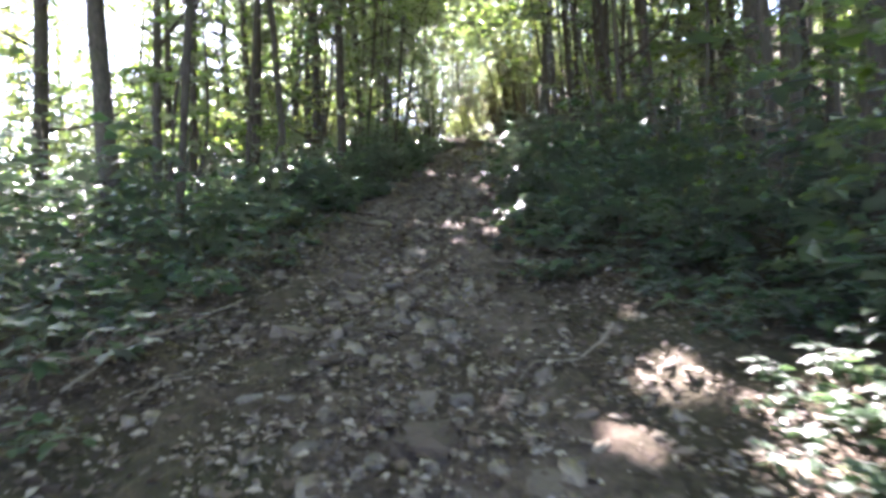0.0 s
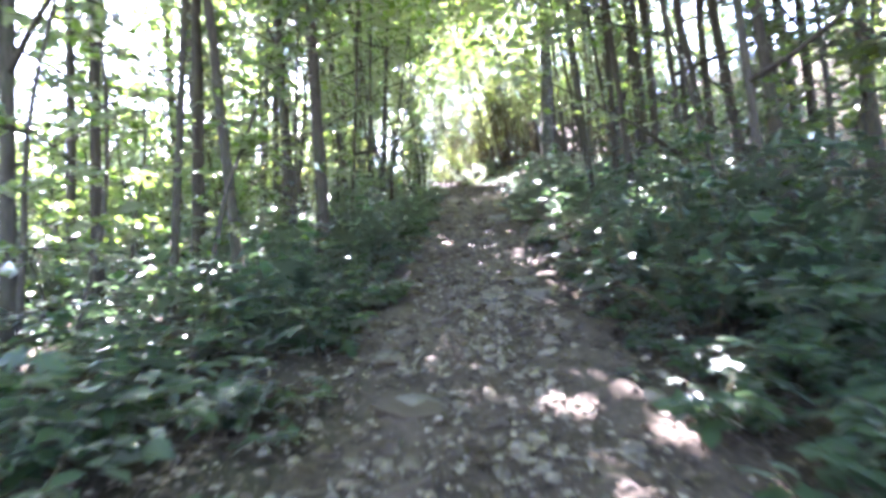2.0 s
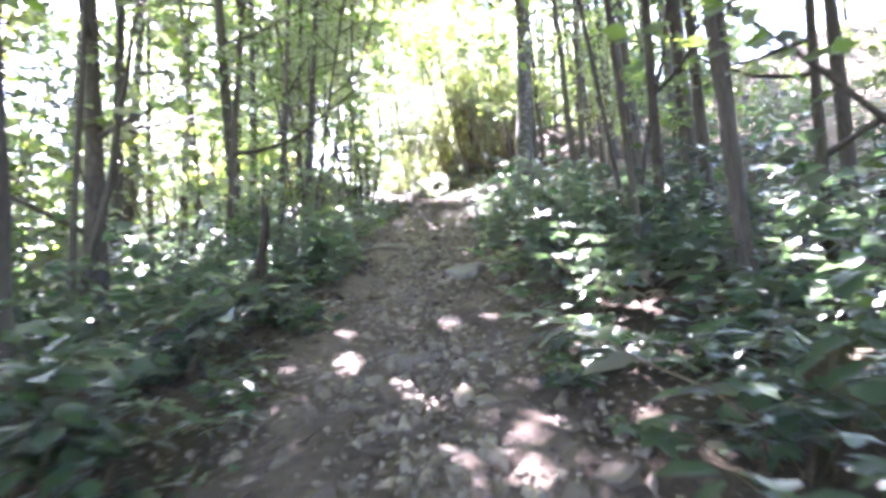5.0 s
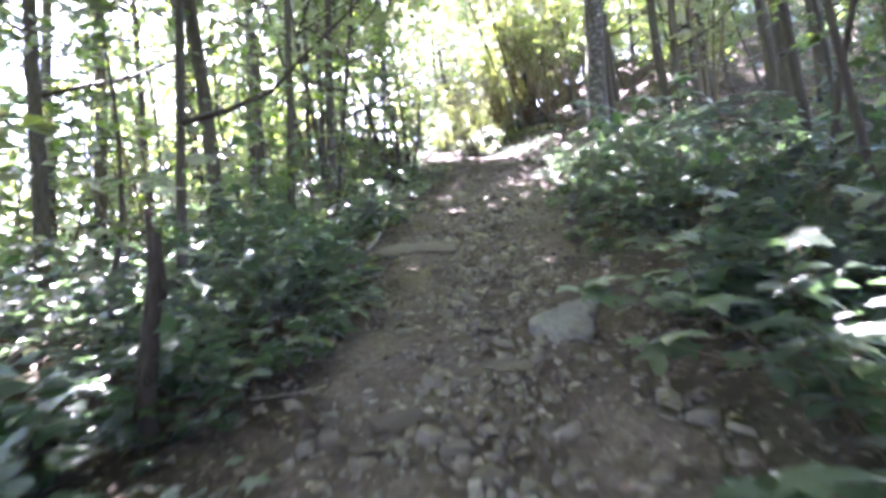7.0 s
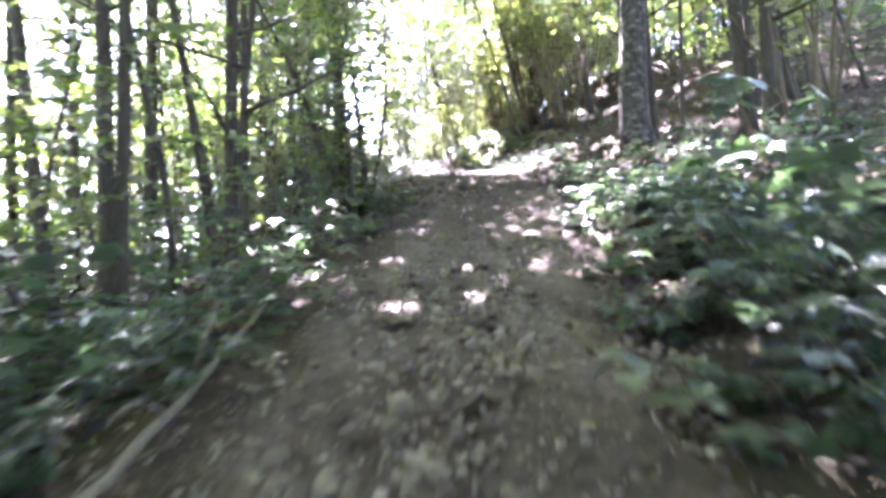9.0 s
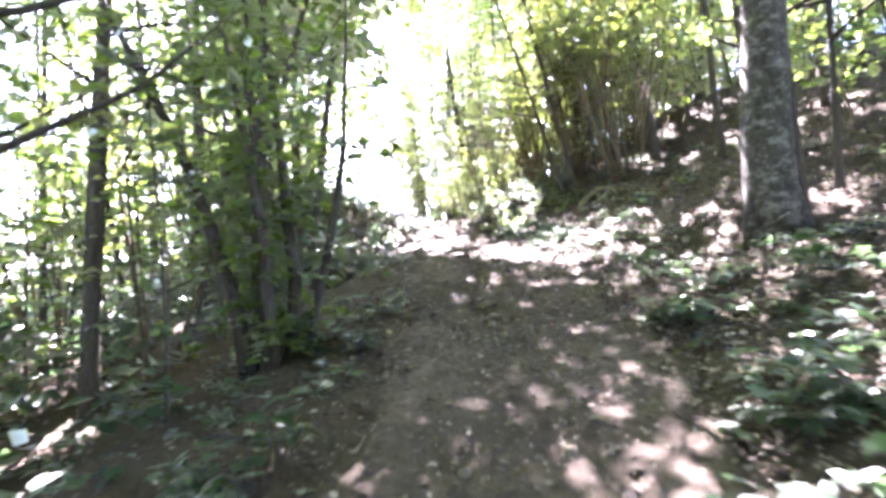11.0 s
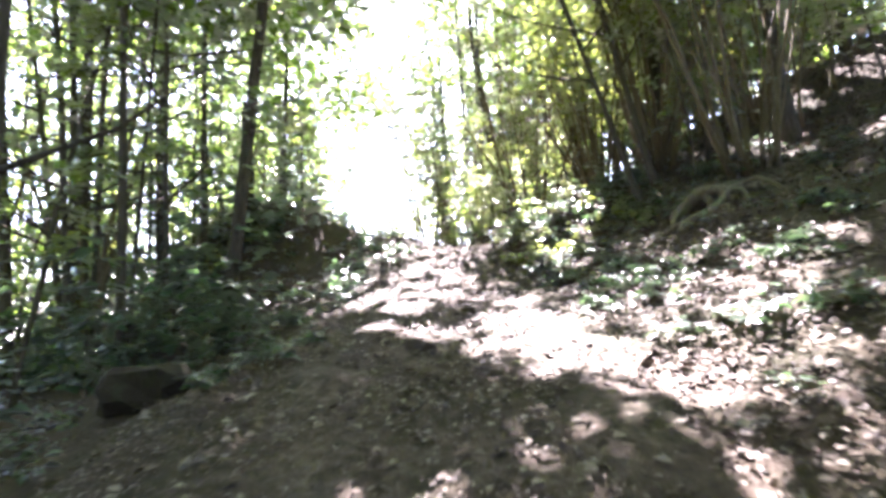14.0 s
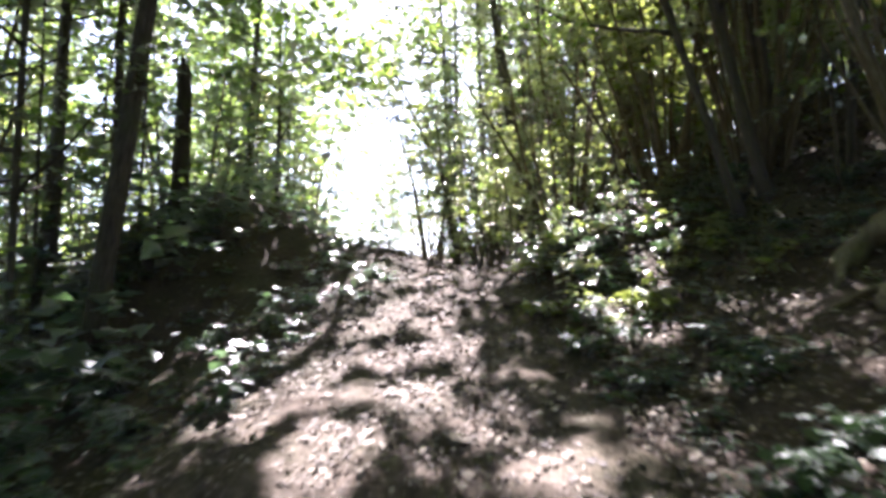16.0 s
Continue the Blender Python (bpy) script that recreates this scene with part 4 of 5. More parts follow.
# ---- low plants ----
LOW_SPECS = ((41, .34, .6, 38, .145, MAPLE), (42, .26, .8, 30, .125, LOBED), (43, .5, .3, 46, .14, OVATE), (44, .65, .25, 52, .17, MAPLE), (45, .2, 1.0, 35, .065, OVATE), (46, .8, .1, 58, .155, OVATE), (47, 1.15, .0, 96, .15, MAPLE))
LOW = [low_plant_meshes(*spec) for spec in LOW_SPECS]
for t_, l_ in LOW:
    t_.materials.append(BARK_STEM), l_.materials.append(LEAF_LOW)


def low_plant(x, y, k, s=1.0):
    root = new("woodland_plant")
    root.location, root.scale = (x, y, g(x, y)), (s, s, s)
    root.rotation_euler[2] = rnd.uniform(0, 6.28)
    for name, me in zip(("stem", "foliage"), LOW[k]):
        ob = tagged(new(name, me), kind="stuff" if name == "stem" else "")
        ob.parent = root
    return tagged(root, "low broad-leaved green woodland plant beside the path", "plant", group="undergrowth plants")


LOW_ROWS = [mesh_rows(l_) for t_, l_ in LOW]
THIN_ROWS = [mesh_rows(low_plant_meshes(*spec[:5], SIMPLE)[1]) for spec in LOW_SPECS]
thicket = Leaves(88)
count = single = 0
while count < 1150:
    y = rnd.uniform(.8, 46)
    side = rnd.choice((-1, 1))
    d = side * (float(half_width(y)) + .18 + abs(rnd.gauss(0, 1.9)))
    x = float(path_x(y)) + d
    if side > 0 and 22.5 < y < 39 and rnd.random() < .70:
        continue
    if side < 0 and y > 22.5 and rnd.random() < .5:
        continue
    gap = abs(d) - float(half_width(y))
    if side < 0 and 18.8 < y < 24.6 and gap < .75:
        continue
    if (y < 2.2 and gap < .5) or (side < 0 and y < 4.4 and gap < 1.5) or (side > 0 and y < 4.6 and gap < 1.7):
        continue
    k = rnd.choice((0, 1, 4, 1)) if gap < .45 or y > 27 else rnd.choice((0, 1, 2, 3, 5, 3))
    s = rnd.uniform(.7, 1.25) * (.75 if y > 27 else 1)
    if (side > 0 and 14.8 < y < 18.6 and gap < .5) or (side < 0 and 34.5 < y < 39 and gap < .6):
        rnd.uniform(0, 6.28)
    elif gap < 1.1 and single < 290:
        low_plant(x, y, k, s)
        single += 1
    else:
        v, f = (LOW_ROWS if gap < 1.3 else THIN_ROWS)[k]
        a = rnd.uniform(0, 6.28)
        rot = np.array([(math.cos(a), math.sin(a), 0), (-math.sin(a), math.cos(a), 0), (0, 0, 1)])
        thicket.put(v @ rot * s + (x, y, g(x, y)), f)
    count += 1
for i in range(22):
    x, y = rnd.gauss(-3.0, 1.3), rnd.gauss(42.0, 1.1)
    if x - float(path_x(y)) > -1.2:
        continue
    v, f = LOW_ROWS[rnd.choice((0, 1, 2, 4))]
    thicket.put(v * rnd.uniform(.6, .95) + (x, y, g(x, y)), f)
for i in range(220):
    y = rnd.uniform(34.3, 40.5) if i < 195 else rnd.uniform(28, 34.3)
    x = float(path_x(y)) + (rnd.uniform(1.05, 3.4) if i < 130 else rnd.uniform(1.1, 6.0))
    k, s = rnd.choice((0, 1, 4, 4, 1)), rnd.uniform(.4, .8)
    if 3.3 < x < 5.5 and 35.3 < y < 38:
        continue
    a = rnd.uniform(0, 6.28)
    rot = np.array([(math.cos(a), math.sin(a), 0), (-math.sin(a), math.cos(a), 0), (0, 0, 1)])
    if i % 9 == 0:
        low_plant(x, y, k, s)
    else:
        v, f = LOW_ROWS[k]
        thicket.put(v @ rot * s + (x, y, g(x, y)), f)
for i in range(60):
    x, y = rnd.uniform(-3.0, -.1), rnd.uniform(35.2, 39.5)
    if x - float(path_x(y)) > -1.55:
        continue
    k, s = rnd.choice((0, 1, 2, 4, 1)), rnd.uniform(.55, 1.0)
    if i % 6 == 0:
        low_plant(x, y, k, s)
    else:
        v, f = LOW_ROWS[k]
        thicket.put(v * s + (x, y, g(x, y)), f)
FAR_ROWS = [mesh_rows(low_plant_meshes(s, h, .5, n, lf, SIMPLE)[1]) for s, h, n, lf in ((51, .6, 56, .15), (52, .8, 63, .16), (53, 1.1, 77, .18))]
for i in range(620):
    y = rnd.uniform(2, 48)
    d = rnd.choice((-1, -1, 1)) * rnd.uniform(3.2, 15)
    x = float(path_x(y)) + d
    if d > 0 and y > 25 and d < 9:
        continue
    v, f = FAR_ROWS[rnd.randrange(3)]
    a, s = rnd.uniform(0, 6.28), rnd.uniform(1.0, 1.7)
    rot = np.array([(math.cos(a), math.sin(a), 0), (-math.sin(a), math.cos(a), 0), (0, 0, 1)])
    thicket.put(v @ rot * s + (x, y, g(x, y)), f)
ferny = random.Random(61)
for i in range(58):
    y = ferny.uniform(22.3, 29.5)
    x = float(path_x(y)) + float(half_width(y)) + .3 + abs(ferny.gauss(0, 1.6))
    v, f = LOW_ROWS[ferny.choice((0, 1, 3, 0))]
    a, s = ferny.uniform(0, 6.28), ferny.uniform(.75, 1.1)
    rot = np.array([(math.cos(a), math.sin(a), 0), (-math.sin(a), math.cos(a), 0), (0, 0, 1)])
    thicket.put(v @ rot * s + (x, y, g(x, y)), f)
tagged(link_mesh("undergrowth", opened(thicket.mesh("undergrowth"), Matrix.Identity(4)), LEAF_LOW), "dense low green undergrowth among the trees", "undergrowth", kind="stuff")

# low plants again, in the yellower hazel leaf colour to look backlit by sun
herbs = Leaves(89)
for i in range(64):
    x, y = ferny.uniform(1.5, 3.7), ferny.uniform(37.8, 42.6)
    if x - float(path_x(y)) < float(half_width(y)) + .1:
        continue
    v, f = LOW_ROWS[ferny.choice((0, 1, 2, 4))]
    a, s = ferny.uniform(0, 6.28), ferny.uniform(.5, .95)
    rot = np.array([(math.cos(a), math.sin(a), 0), (-math.sin(a), math.cos(a), 0), (0, 0, 1)])
    herbs.put(v @ rot * s + (x, y, g(x, y)), f)
tagged(link_mesh("herb_layer", herbs.mesh("herb_layer"), LEAF_HAZEL), "herbs at the foot of the hazel, sunlight put into their yellow-green colour", "herbs", kind="stuff")

# tall large-leaved plants that hang towards the way
for x, y, s in ((1.95, 9.9, 1.0), (2.3, 10.7, 1.1), (1.75, 11.3, .8), (2.6, 17.3, .9), (2.5, 18.8, 1.1), (2.6, 19.5, 1.1), (2.75, 18.9, 1.2), (3.2, 18.2, 1.2), (2.7, 20.2, 1.0), (2.95, 19.9, 1.25), (2.4, 20.7, 1.0), (2.85, 21.3, 1.2), (3.0, 22.8, 1.1), (2.1, 5.2, .8), (2.5, 6.8, .9),
                (-1.7, 15.6, .8), (-1.9, 17.2, 1.0), (-1.5, 18.3, .7), (-2.2, 11.4, .9), (-1.9, 13.6, .8), (-2.4, 6.2, .8), (-2.6, 8.6, .9), (2.6, 15.9, .8), (1.75, 8.8, .9), (2.1, 9.2, 1.1), (2.4, 8.4, 1.1), (1.7, 10.6, .8), (2.6, 9.7, 1.2)):
    low_plant(x, y, 6, s)
for x, y, k, s in ((2.2, 5.3, 5, .9), (1.6, 5.7, 2, 1.0), (2.9, 4.3, 3, .8), (2.2, 4.0, 0, .8), (1.5, 6.5, 3, .9), (2.8, 5.2, 5, 1.0), (2.1, 6.1, 3, 1.1), (1.9, 7.2, 5, .9), (2.6, 7.4, 5, 1.0), (1.6, 2.75, 0, .5), (1.75, 2.35, 0, .55), (1.85, 3.0, 0, .6), (2.15, 2.7, 0, .7), (2.0, 2.1, 0, .6), (1.5, 2.2, 1, .7), (1.65, 3.4, 1, .8), (1.35, 2.0, 1, .7), (1.7, 1.9, 0, .55), (2.3, 3.2, 0, .8), (2.9, 23.2, 3, 1.0), (2.6, 23.8, 0, 1.0), (-1.8, 3.4, 1, .9), (-2.0, 3.0, 2, .8), (-1.7, 2.5, 4, 1.0), (-2.1, 3.9, 0, 1.0), (-1.5, 3.9, 4, 1.0), (-1.9, 2.2, 0, .8),
                   (1.35, 4.2, 0, .6), (1.6, 4.5, 0, .8), (1.9, 4.3, 0, .9), (2.2, 4.6, 3, .7), (1.5, 3.9, 1, .9), (1.8, 3.7, 0, .7), (2.1, 3.6, 0, .8), (2.5, 3.9, 3, .7), (1.3, 4.8, 1, .9), (1.7, 5.0, 0, 1.0), (2.5, 3.4, 0, .8), (1.45, 3.5, 1, .7),
                   (1.5, 2.9, 0, .45), (1.7, 2.6, 0, .5), (1.45, 2.5, 1, .55), (1.85, 2.5, 0, .55), (1.65, 2.15, 0, .45), (1.95, 2.8, 0, .6), (2.05, 2.4, 0, .6), (1.25, 2.25, 1, .5), (1.4, 2.75, 4, .7), (1.9, 2.0, 0, .5)):
    low_plant(x, y, k, s)

# ---- litter, twigs, grit ----
def build_litter():
    L = Leaves(77)
    r = L.r
    n = 70000
    y = r.uniform(-1, 46, n)
    d = np.where(r.rand(n) < .55, r.uniform(-6, 8.5, n), r.normal(0, 1.3, n))
    y = np.where(r.rand(n) < .22, r.uniform(-.5, 11, n), y)
    dens = np.where(np.abs(d) < half_width(y) * .8, np.where(y > 26, .9, np.where(y < 8, .8, .6)), 1.0) * np.where((d > 1.2) & (y > 20), 1.0, .8)
    keep = r.rand(n) < dens
    y, d = y[keep], d[keep]
    x = path_x(y) + d
    n = len(y)
    z = ground(x, y) + .022 + r.uniform(0, .02, n)
    a = r.uniform(0, 6.28, n)
    along = np.stack([np.cos(a), np.sin(a), r.normal(.08, .14, n)], 1)
    ln = r.uniform(.03, .085, n)
    L.leaves(np.stack([x, y, z], 1), along, np.array((0, -.2, 1.0)) + r.normal(0, .22, (n, 3)), ln, ln * r.uniform(.6, .9, n))
    n = 38000
    y = r.uniform(25, 47, n)
    d = r.uniform(1.0, 9.0, n)
    x = path_x(y) + d
    z = ground(x, y) + .02 + r.uniform(0, .03, n)
    a = r.uniform(0, 6.28, n)
    along = np.stack([np.cos(a), np.sin(a), r.normal(.1, .22, n)], 1)
    ln = r.uniform(.03, .08, n)
    L.leaves(np.stack([x, y, z], 1), along, np.array((-.35, -.2, 1.0)) + r.normal(0, .4, (n, 3)), ln, ln * r.uniform(.6, .95, n))
    n = 62000
    pick = r.rand(n)
    y = np.where(pick < .3, r.uniform(-.5, 7, n), np.where(pick < .62, r.uniform(28, 38, n), r.uniform(-.5, 42, n)))
    x = path_x(y) + r.uniform(-2.4, 1.9, n) * half_width(y)
    z = ground(x, y) + .018 + r.uniform(0, .012, n)
    a = r.uniform(0, 6.28, n)
    along = np.stack([np.cos(a), np.sin(a), r.normal(.05, .12, n)], 1)
    ln = r.uniform(.014, .042, n)
    L.leaves(np.stack([x, y, z], 1), along, np.array((0, -.2, 1.0)) + r.normal(0, .2, (n, 3)), ln, ln * r.uniform(.4, .9, n))
    tagged(link_mesh("leaf_litter", L.mesh("leaf_litter"), LITTER), "scattered brown and pale dead leaves on the ground", "leaf litter", kind="stuff")
    P = Leaves(78)
    r = P.r
    m = 8200
    y = r.uniform(-.5, 42, m)
    pick = r.rand(m)
    y = np.where(pick < .16, r.uniform(-.4, 9, m), np.where(pick < .72, r.uniform(9, 24, m), y))
    x = path_x(y) + np.where(r.rand(m) < .6, r.uniform(-1.3, 1.4, m), np.clip(r.normal(0, .6, m), -1.6, 1.6)) * half_width(y)
    s = np.clip(r.lognormal(-3.85, .65, m), .008, .085) * np.where(y < 24, 1.0, .75)
    z = ground(x, y) + .014
    a = np.sort(r.uniform(0, 1, (m, 5)) * .7 + np.arange(5), 1) * (2 * math.pi / 5)
    rad = r.uniform(.65, 1.15, (m, 5)) * s[:, None]
    slim, turn = r.uniform(.5, 1, (m, 1)), r.uniform(0, 6.28, (m, 1))
    u, w = rad * np.cos(a), rad * np.sin(a) * slim
    px, py = u * np.cos(turn) - w * np.sin(turn), u * np.sin(turn) + w * np.cos(turn)
    thick = s[:, None] * r.uniform(.18, .5, (m, 1))
    lift = px * r.normal(0, .2, (m, 1)) + py * (.22 + r.normal(0, .2, (m, 1)))
    top = np.stack([px * .86, py * .86, lift + thick * r.uniform(.7, 1.1, (m, 5))], -1)
    low = np.stack([px, py, lift - thick], -1)
    v = np.concatenate([top, low], 1) + np.stack([x, y, z], 1)[:, None]
    tri = np.array([(0, 1, 2), (0, 2, 3), (0, 3, 4)] + [(k, k + 5, (k + 1) % 5) for k in range(5)] + [((k + 1) % 5, k + 5, (k + 1) % 5 + 5) for k in range(5)])
    P.put(v.reshape(-1, 3), (tri[None] + 10 * np.arange(m)[:, None, None]).reshape(-1, 3))
    tagged(link_mesh("gravel", P.mesh("gravel"), STONE), "small flat grey-brown stone chips trodden into the path", "gravel", kind="stuff")


build_litter()

# ---- single things ----
def rock(x, y, size, flat, turn, seed, label, sink=.3, tilt=(0, 0), round_=.45):
    me = stone_mesh(seed, flat, round_, 2, ROCK)
    ob = new("rock", me)
    ob.location = (x, y, g(x, y) + .02 + size[2] * (.5 - sink) * flat)
    ob.scale = size
    ob.rotation_euler = (radians(tilt[0]), radians(tilt[1]), radians(turn))
    return tagged(ob, label, "rock", group="rocks by the path")


def broken_stone(name, x, y, ring, height, tilt, seed, material, label, category):
    """A flat stone broken along an angular outline, its upper face uneven, its foot in the soil."""
    r = np.random.RandomState(seed)
    ring = np.array(ring, float)
    n = len(ring)
    fine = np.concatenate([ring + (np.roll(ring, -1, 0) - ring) * f for f in (0, .34, .67)], 1).reshape(-1, 2)
    fine = fine + r.normal(0, .012, fine.shape)
    m = len(fine)
    mid = fine.mean(0)
    rows = []
    for k, z in ((.45, height * 1.04), (.92, height), (1.0, height * .86), (.96, height * .35), (.84, -.06)):
        p = mid + (fine - mid) * k
        bumps = r.normal(0, height * (.07 if z > 0 else 0), m)
        rows.append(np.concatenate([p, (z + bumps + (p - mid) @ np.array(tilt) * (z > 0))[:, None]], 1))
    rows.append(np.array([(*mid, height * 1.03)]))
    k = np.arange(m)
    q = (k + 1) % m
    tris = [np.stack(t, 1) for o in range(0, 4 * m, m) for t in ((k + o, k + m + o, q + m + o), (k + o, q + m + o, q + o))]
    tris.append(np.stack([np.full(m, 5 * m), k, q], 1))
    ob = link_mesh(name, raw_mesh(name, np.concatenate(rows), np.concatenate(tris)), material)
    ob.location = (x, y, g(x, y))
    return tagged(ob, label, category, group="rocks by the path")


broken_stone("rock", 1.0, 17.02, ((-.23, .0), (-.06, .14), (.13, .27), (.27, .22), (.16, .02), (.12, -.2), (-.07, -.22)), .12, (.02, .3), 305, PALE, "large angular pale grey rock in the path", "rock")
broken_stone("slab", .0, 19.83, ((-.45, .0), (-.38, .2), (-.15, .28), (.2, .22), (.4, .12), (.45, -.16), (.3, -.2), (.14, -.1), (-.05, -.08), (-.22, -.12), (-.36, -.08)), .075, (0, .3), 302, SLAB, "broad flat brownish stone slab across the path", "rock")
block = rock(-1.0, 33.9, (.66, .5, .62), .52, -8, 304, "dark square-edged mossy block beside the path", .2, (4, 0))
block.data.materials.clear()
block.data.materials.append(BARK_DARK)


def log(name, pts, r0, r1, mat, label, cat, seed, knobs=0):
    """A fallen stem along points that lie height above the ground."""
    W = Leaves(seed)
    p = np.array([(x, y, g(x, y) + h) for x, y, h in pts], float)
    t = np.linspace(0, 1, 18)
    q = np.stack([np.interp(t, np.linspace(0, 1, len(p)), p[:, i]) for i in range(3)], 1)
    q = q + W.r.normal(0, r0 * .25, q.shape)
    W.tube(q, np.linspace(r0, r1, 18), 9)
    root = tagged(link_mesh(name, W.mesh(name, True), mat), label, cat)
    for k in range(knobs):
        S = Leaves(seed + 10 + k)
        i = S.r.randint(3, 17)
        S.tube(bend(S.r, q[i], (S.r.normal(0, 1), S.r.normal(0, 1), S.r.uniform(-.3, .7)), S.r.uniform(.25, .6), 6, .3, -.1), np.linspace(r1 * .7, .008, 6), 6)
        link_mesh("side_root" if "root" in name else "side_branch", S.mesh("side_branch", True), mat, root)
    return root


log("fallen_branch", ((-.52, 20.0, .04), (-.44, 20.9, .08), (-.43, 22.0, .14), (-.52, 23.8, .16)), .030, .016, DEADWOOD, "pale bare fallen branch leaning over low plants", "branch", 601, 2)


def exposed_root(prongs, label, seed):
    """A bare root that winds over the bank, with thinner prongs that dive into the soil."""
    root = None
    for k, (pts, r0, r1) in enumerate(prongs):
        W = Leaves(seed + k)
        p = np.array([(x, y, g(x, y) + h + .03) for x, y, h in pts], float)
        t = np.linspace(0, 1, 26)
        q = np.stack([np.interp(t, np.linspace(0, 1, len(p)), p[:, i]) for i in range(3)], 1)
        for _ in range(3):
            q[1:-1] = (q[:-2] + q[1:-1] * 2 + q[2:]) / 4
        W.tube(q, np.linspace(r0, r1, 26) * (1 + .18 * np.sin(t * 17 + k)), 10)
        me = W.mesh("root", True)
        if root is None:
            root = tagged(link_mesh("exposed_root", me, BARK_ROOT), label, "root")
        else:
            link_mesh("side_root", me, BARK_ROOT, root)
    return root


exposed_root([(((3.92, 36.55, -.03), (4.02, 36.62, .08), (4.2, 36.68, .05), (4.38, 36.66, .06), (4.52, 36.85, .15), (4.72, 36.98, .16), (4.95, 37.05, .02)), .060, .045),
              (((4.62, 36.9, .16), (4.68, 36.7, .14), (4.66, 36.5, .06), (4.62, 36.35, -.05)), .032, .018), (((4.78, 37.0, .15), (4.92, 36.85, .16), (5.02, 36.6, .06), (5.08, 36.4, -.05)), .030, .016),
              (((4.05, 36.62, .07), (3.9, 36.75, .04), (3.75, 36.8, .0), (3.6, 36.95, -.05)), .030, .014), (((4.4, 36.68, .06), (4.44, 36.5, .06), (4.4, 36.35, -.04)), .026, .014)],
             "twisted mossy exposed root on the leafy bank", 602)
exposed_root([(((4.12, 37.55, -.06), (4.25, 37.48, .10), (4.45, 37.4, .17), (4.65, 37.3, .12), (4.74, 37.15, -.06)), .10, .07), (((4.42, 37.4, .15), (4.46, 37.22, .08), (4.44, 37.08, -.05)), .055, .025),
              (((4.55, 37.35, .14), (4.8, 37.42, .13), (5.05, 37.48, .05), (5.2, 37.52, -.05)), .06, .035), (((4.22, 37.5, .08), (4.05, 37.36, .06), (3.95, 37.22, -.05)), .045, .02)],
             "arching mossy root under the hazel stool", 620)


log("fallen_log", ((-6.6, 38.6, .05), (-5.0, 37.9, .08), (-3.0, 36.3, .05)), .11, .08, BARK_DARK, "dark rotting log lying among leaf litter", "log", 640, 2)
log("fallen_twig", ((-2.0, 3.3, .04), (-1.6, 3.7, .07), (-1.35, 4.3, .10)), .012, .006, DEADWOOD, "thin bare grey twig on the ground", "twig", 650, 2)
log("fallen_twig", ((-1.75, 2.9, .04), (-1.7, 3.3, .10), (-1.75, 3.7, .05)), .010, .006, DEADWOOD, "thin bare grey twig on the ground", "twig", 660, 1)
log("fallen_twig", ((1.72, 20.45, .03), (1.75, 20.75, .05), (1.82, 21.05, .04)), .009, .005, DEADWOOD, "thin pale twig lying on the path", "twig", 670, 0)
log("fallen_twig", ((3.0, 30.6, .03), (3.1, 30.1, .05), (3.35, 29.8, .03)), .012, .006, DEADWOOD, "thin pale twig lying on the path", "twig", 680, 1)


for i in range(46):
    rr_ = random.Random(3000 + i)
    y = rr_.uniform(1.8, 36)
    side = rr_.choice((-1, -1, 1))
    x = float(path_x(y)) + side * (float(half_width(y)) + rr_.uniform(-.35, .8))
    a, ln = rr_.uniform(0, 6.28), rr_.uniform(.25, .7)
    log("fallen_twig", ((x, y, .03), (x + math.cos(a) * ln * .5, y + math.sin(a) * ln * .5, .05), (x + math.cos(a + .4) * ln, y + math.sin(a + .4) * ln, .03)), rr_.uniform(.005, .010), .003, DEADWOOD, "thin bare grey twig on the ground", "twig", 3100 + i * 3, 1 if i % 3 == 0 else 0)


def stump(x, y, r, h, seed, label):
    W = Leaves(seed)
    z = np.array((-.1, .0, .08, .5, .9, 1.0))
    line = np.stack([np.zeros(6), np.zeros(6), z * h], 1)
    root = new("tree_stump")
    root.location = (x, y, g(x, y))
    W.tube(line, r * np.array((1.6, 1.45, 1.15, 1.0, .98, .92)), 14)
    link_mesh("bark", W.mesh("bark", True), BARK, root)
    C = Leaves(seed + 1)
    C.tube(np.array([(0, 0, h * .97), (0, 0, h * 1.01), (0, 0, h * 1.02)]), (r * .9, r * .86, r * .3), 14)
    link_mesh("cut_top", C.mesh("cut_top"), DEADWOOD, root, "pale weathered sawn top")
    return tagged(root, label, "stump")


stump(-1.05, 24.45, .22, .34, 700, "low sawn tree stump beside the path")

def flake_mesh(seed):
    """A flat broken stone of unit width with sharp corners."""
    r = np.random.RandomState(seed)
    n = r.randint(5, 8)
    a = (np.arange(n) + r.uniform(-.3, .3, n)) * 2 * math.pi / n
    rad = r.uniform(.38, .55, n)
    ring = np.stack([np.cos(a) * rad, np.sin(a) * rad * r.uniform(.65, .95)], 1)
    slope = r.normal(0, .12, 2)
    top = np.concatenate([ring * .88, (.16 + ring @ slope)[:, None]], 1)
    mid = np.concatenate([ring, (.09 + ring @ slope)[:, None]], 1)
    low = np.concatenate([ring * .95, np.full((n, 1), -.2)], 1)
    k = np.arange(n)
    q = (k + 1) % n
    fan = np.stack([np.zeros(n - 2, int), k[1:-1], k[2:]], 1)
    sides = [np.stack(t, 1) for o in (0, n) for t in ((k + o, k + n + o, q + n + o), (k + o, q + n + o, q + o))]
    me = raw_mesh("stone", np.concatenate([top, mid, low]), np.concatenate([fan] + sides))
    me.materials.append(FLAKE)
    return me


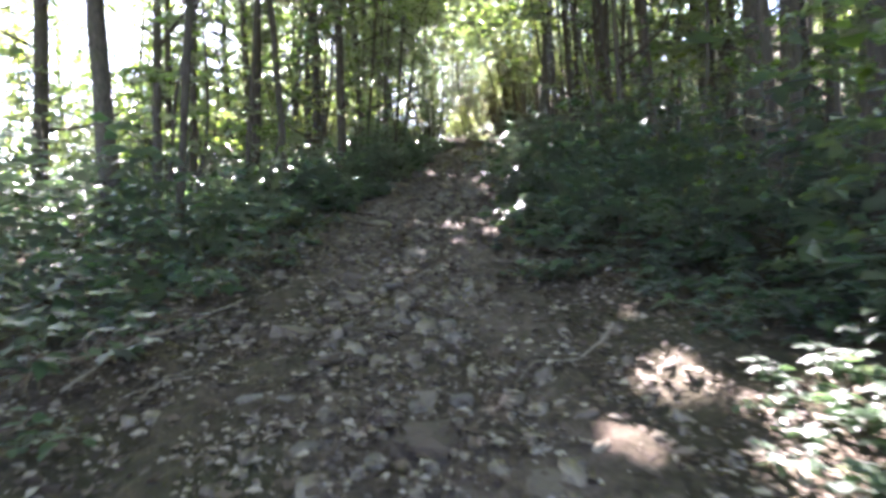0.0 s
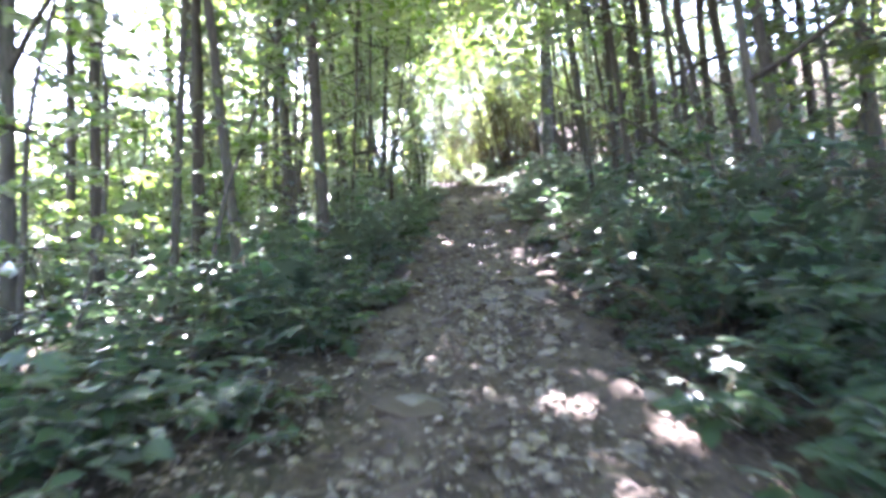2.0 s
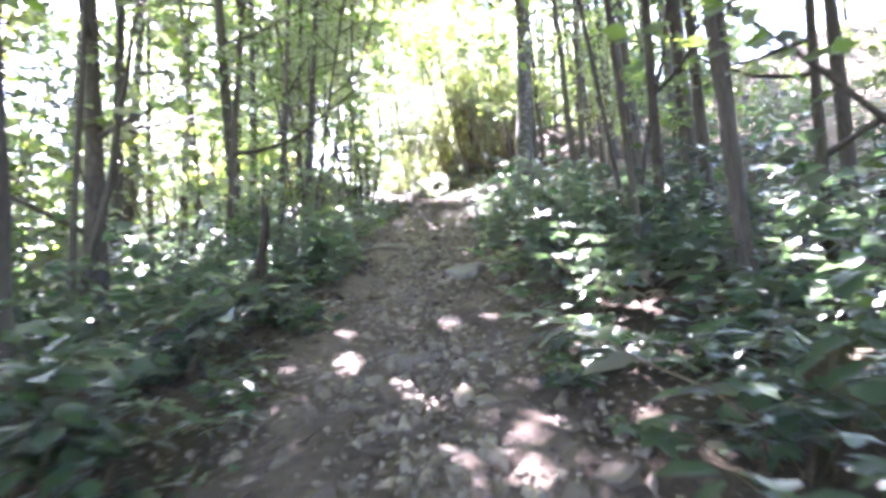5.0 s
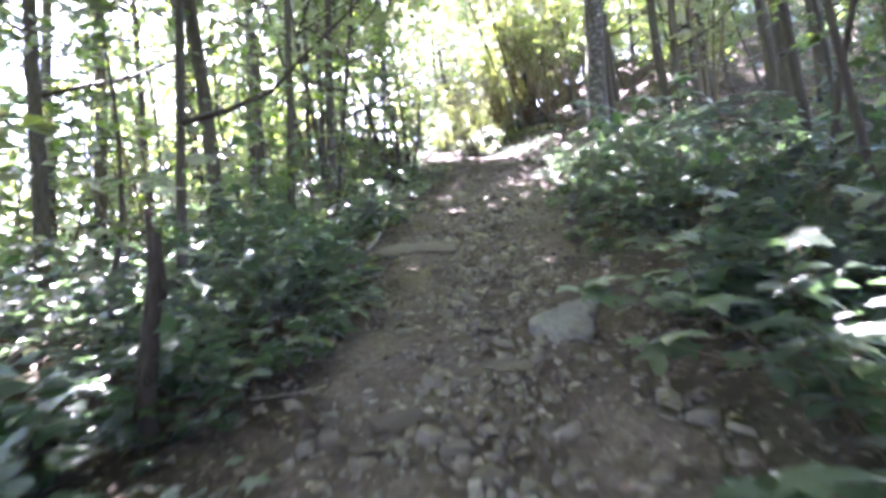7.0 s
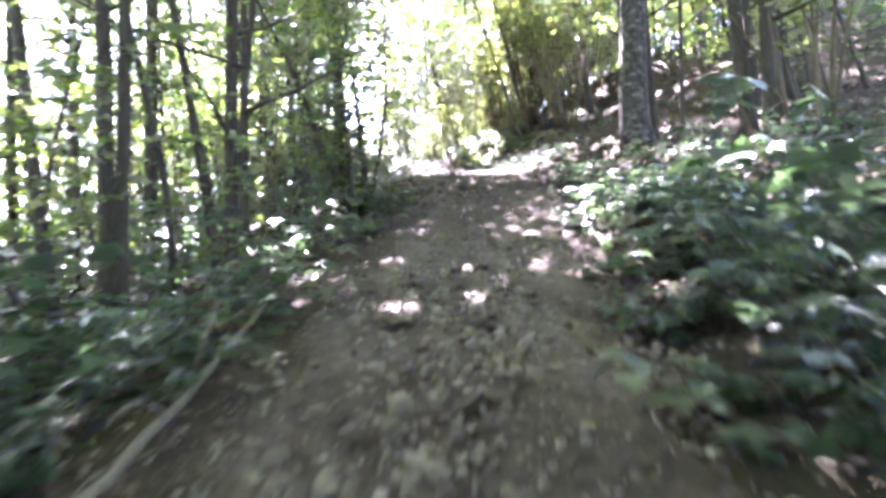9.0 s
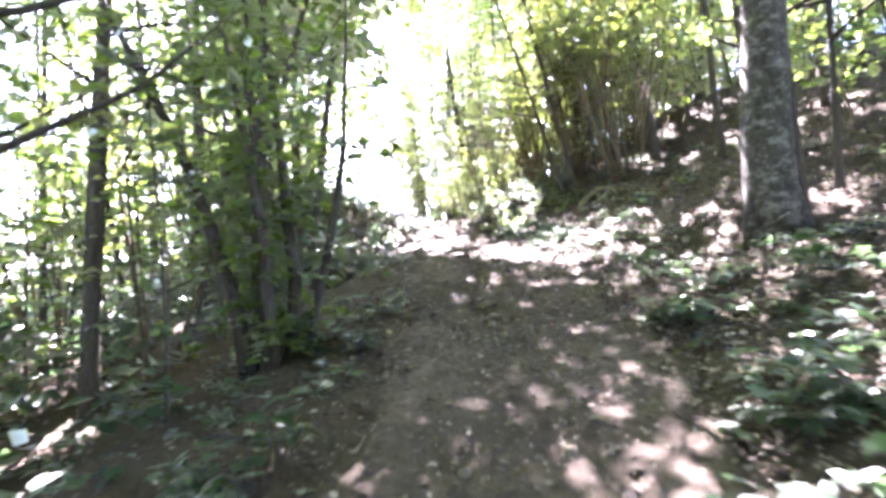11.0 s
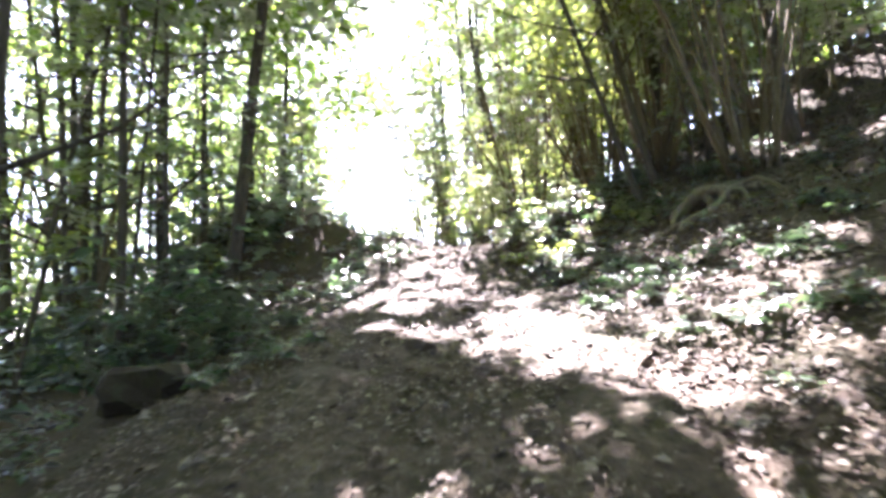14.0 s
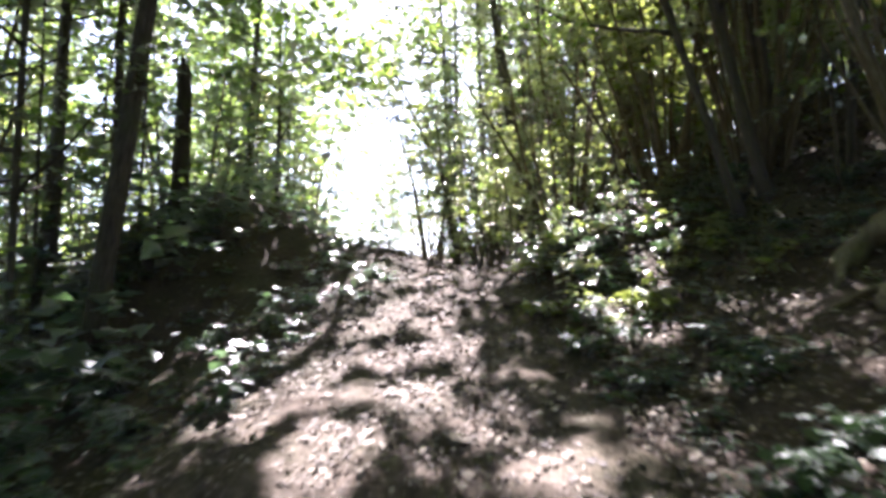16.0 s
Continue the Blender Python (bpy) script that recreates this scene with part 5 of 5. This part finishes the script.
FLAKES = [flake_mesh(450 + i) for i in range(9)]
fr = random.Random(77)
for i, (x, y, w) in enumerate(((-.91, 2.98, .17), (-.74, 2.98, .11), (-.55, 2.53, .14), (-.27, 2.44, .11), (-.11, 2.88, .10), (.08, 2.94, .15), (.09, 3.73, .17), (.02, 3.95, .14), (-.23, 4.05, .09), (-.41, 4.9, .16),
                               (.05, 4.5, .13), (-.6, 4.0, .10), (-.7, 7.49, .27), (-.92, 8.39, .2), (-.9, 8.94, .22), (-.21, 5.88, .28), (-1.39, 6.29, .14), (-1.02, 6.3, .12), (-.4, 6.1, .12), (-.22, 10.53, .12),
                               (.4, 9.91, .3), (.45, 10.55, .26), (.01, 9.96, .2), (-.01, 17.3, .18), (.62, 16.91, .12), (1.39, 16.6, .18), (.44, 17.33, .15), (.24, 13.92, .3), (.65, 13.89, .16), (.04, 14.11, .14), (1.75, 20.1, .2), (1.2, 19.43, .12), (1.1, 19.1, .13), (-.55, 19.72, .08))):
    ob = new("stone", FLAKES[i % 9])
    ob.location = (x, y, g(x, y) + .01)
    ob.scale = (w * 1.15, w * 1.15, w * .9)
    ob.rotation_euler = (.2 + fr.gauss(0, .06), fr.gauss(0, .08), fr.uniform(0, 6.28))
    ob.parent = dirt_path

STONES = [stone_mesh(400 + i, f) for i, f in enumerate((.35, .45, .3, .55, .4, .38, .5, .32))]
r_ = np.random.RandomState(9)
for i in range(265):
    y = r_.uniform(.6, 24) if i < 228 else r_.uniform(24, 40)
    x = float(path_x(y)) + r_.normal(-.1, .55) * float(half_width(y))
    s = r_.uniform(.06, .15) if r_.rand() < .8 else r_.uniform(.15, .27)
    ob = new("stone", STONES[r_.randint(8)])
    ob.location = (x, y, g(x, y) + .008)
    ob.scale = (s, s * r_.uniform(.5, 1), s * r_.uniform(.5, .9))
    ob.rotation_euler = (r_.normal(.2, .15), r_.normal(0, .15), r_.uniform(0, 6.28))
    ob.parent = dirt_path


def grass_tuft(x, y, h, seed):
    T = Leaves(seed)
    n = 26
    a, t = T.r.uniform(0, 6.28, n), T.r.uniform(.1, .7, n)
    along = np.stack([np.cos(a) * t, np.sin(a) * t, np.ones(n)], 1)
    base = np.stack([T.r.normal(0, .03, n), T.r.normal(0, .03, n), np.full(n, -.01)], 1)
    T.leaves(base, along, np.stack([-np.cos(a), -np.sin(a), np.full(n, .2)], 1), h * T.r.uniform(.5, 1.1, n), .03, OVATE)
    ob = link_mesh("grass_tuft", T.mesh("grass_tuft"), GRASS)
    ob.location = (x, y, g(x, y))
    return tagged(ob, "tuft of green grass blades in the leaf litter", "grass", group="grass tufts")


for i, (x, y, h) in enumerate(((2.2, 37.6, .2), (1.9, 38.6, .2), (3.6, 31.2, .15))):
    grass_tuft(x, y, h, 900 + i)
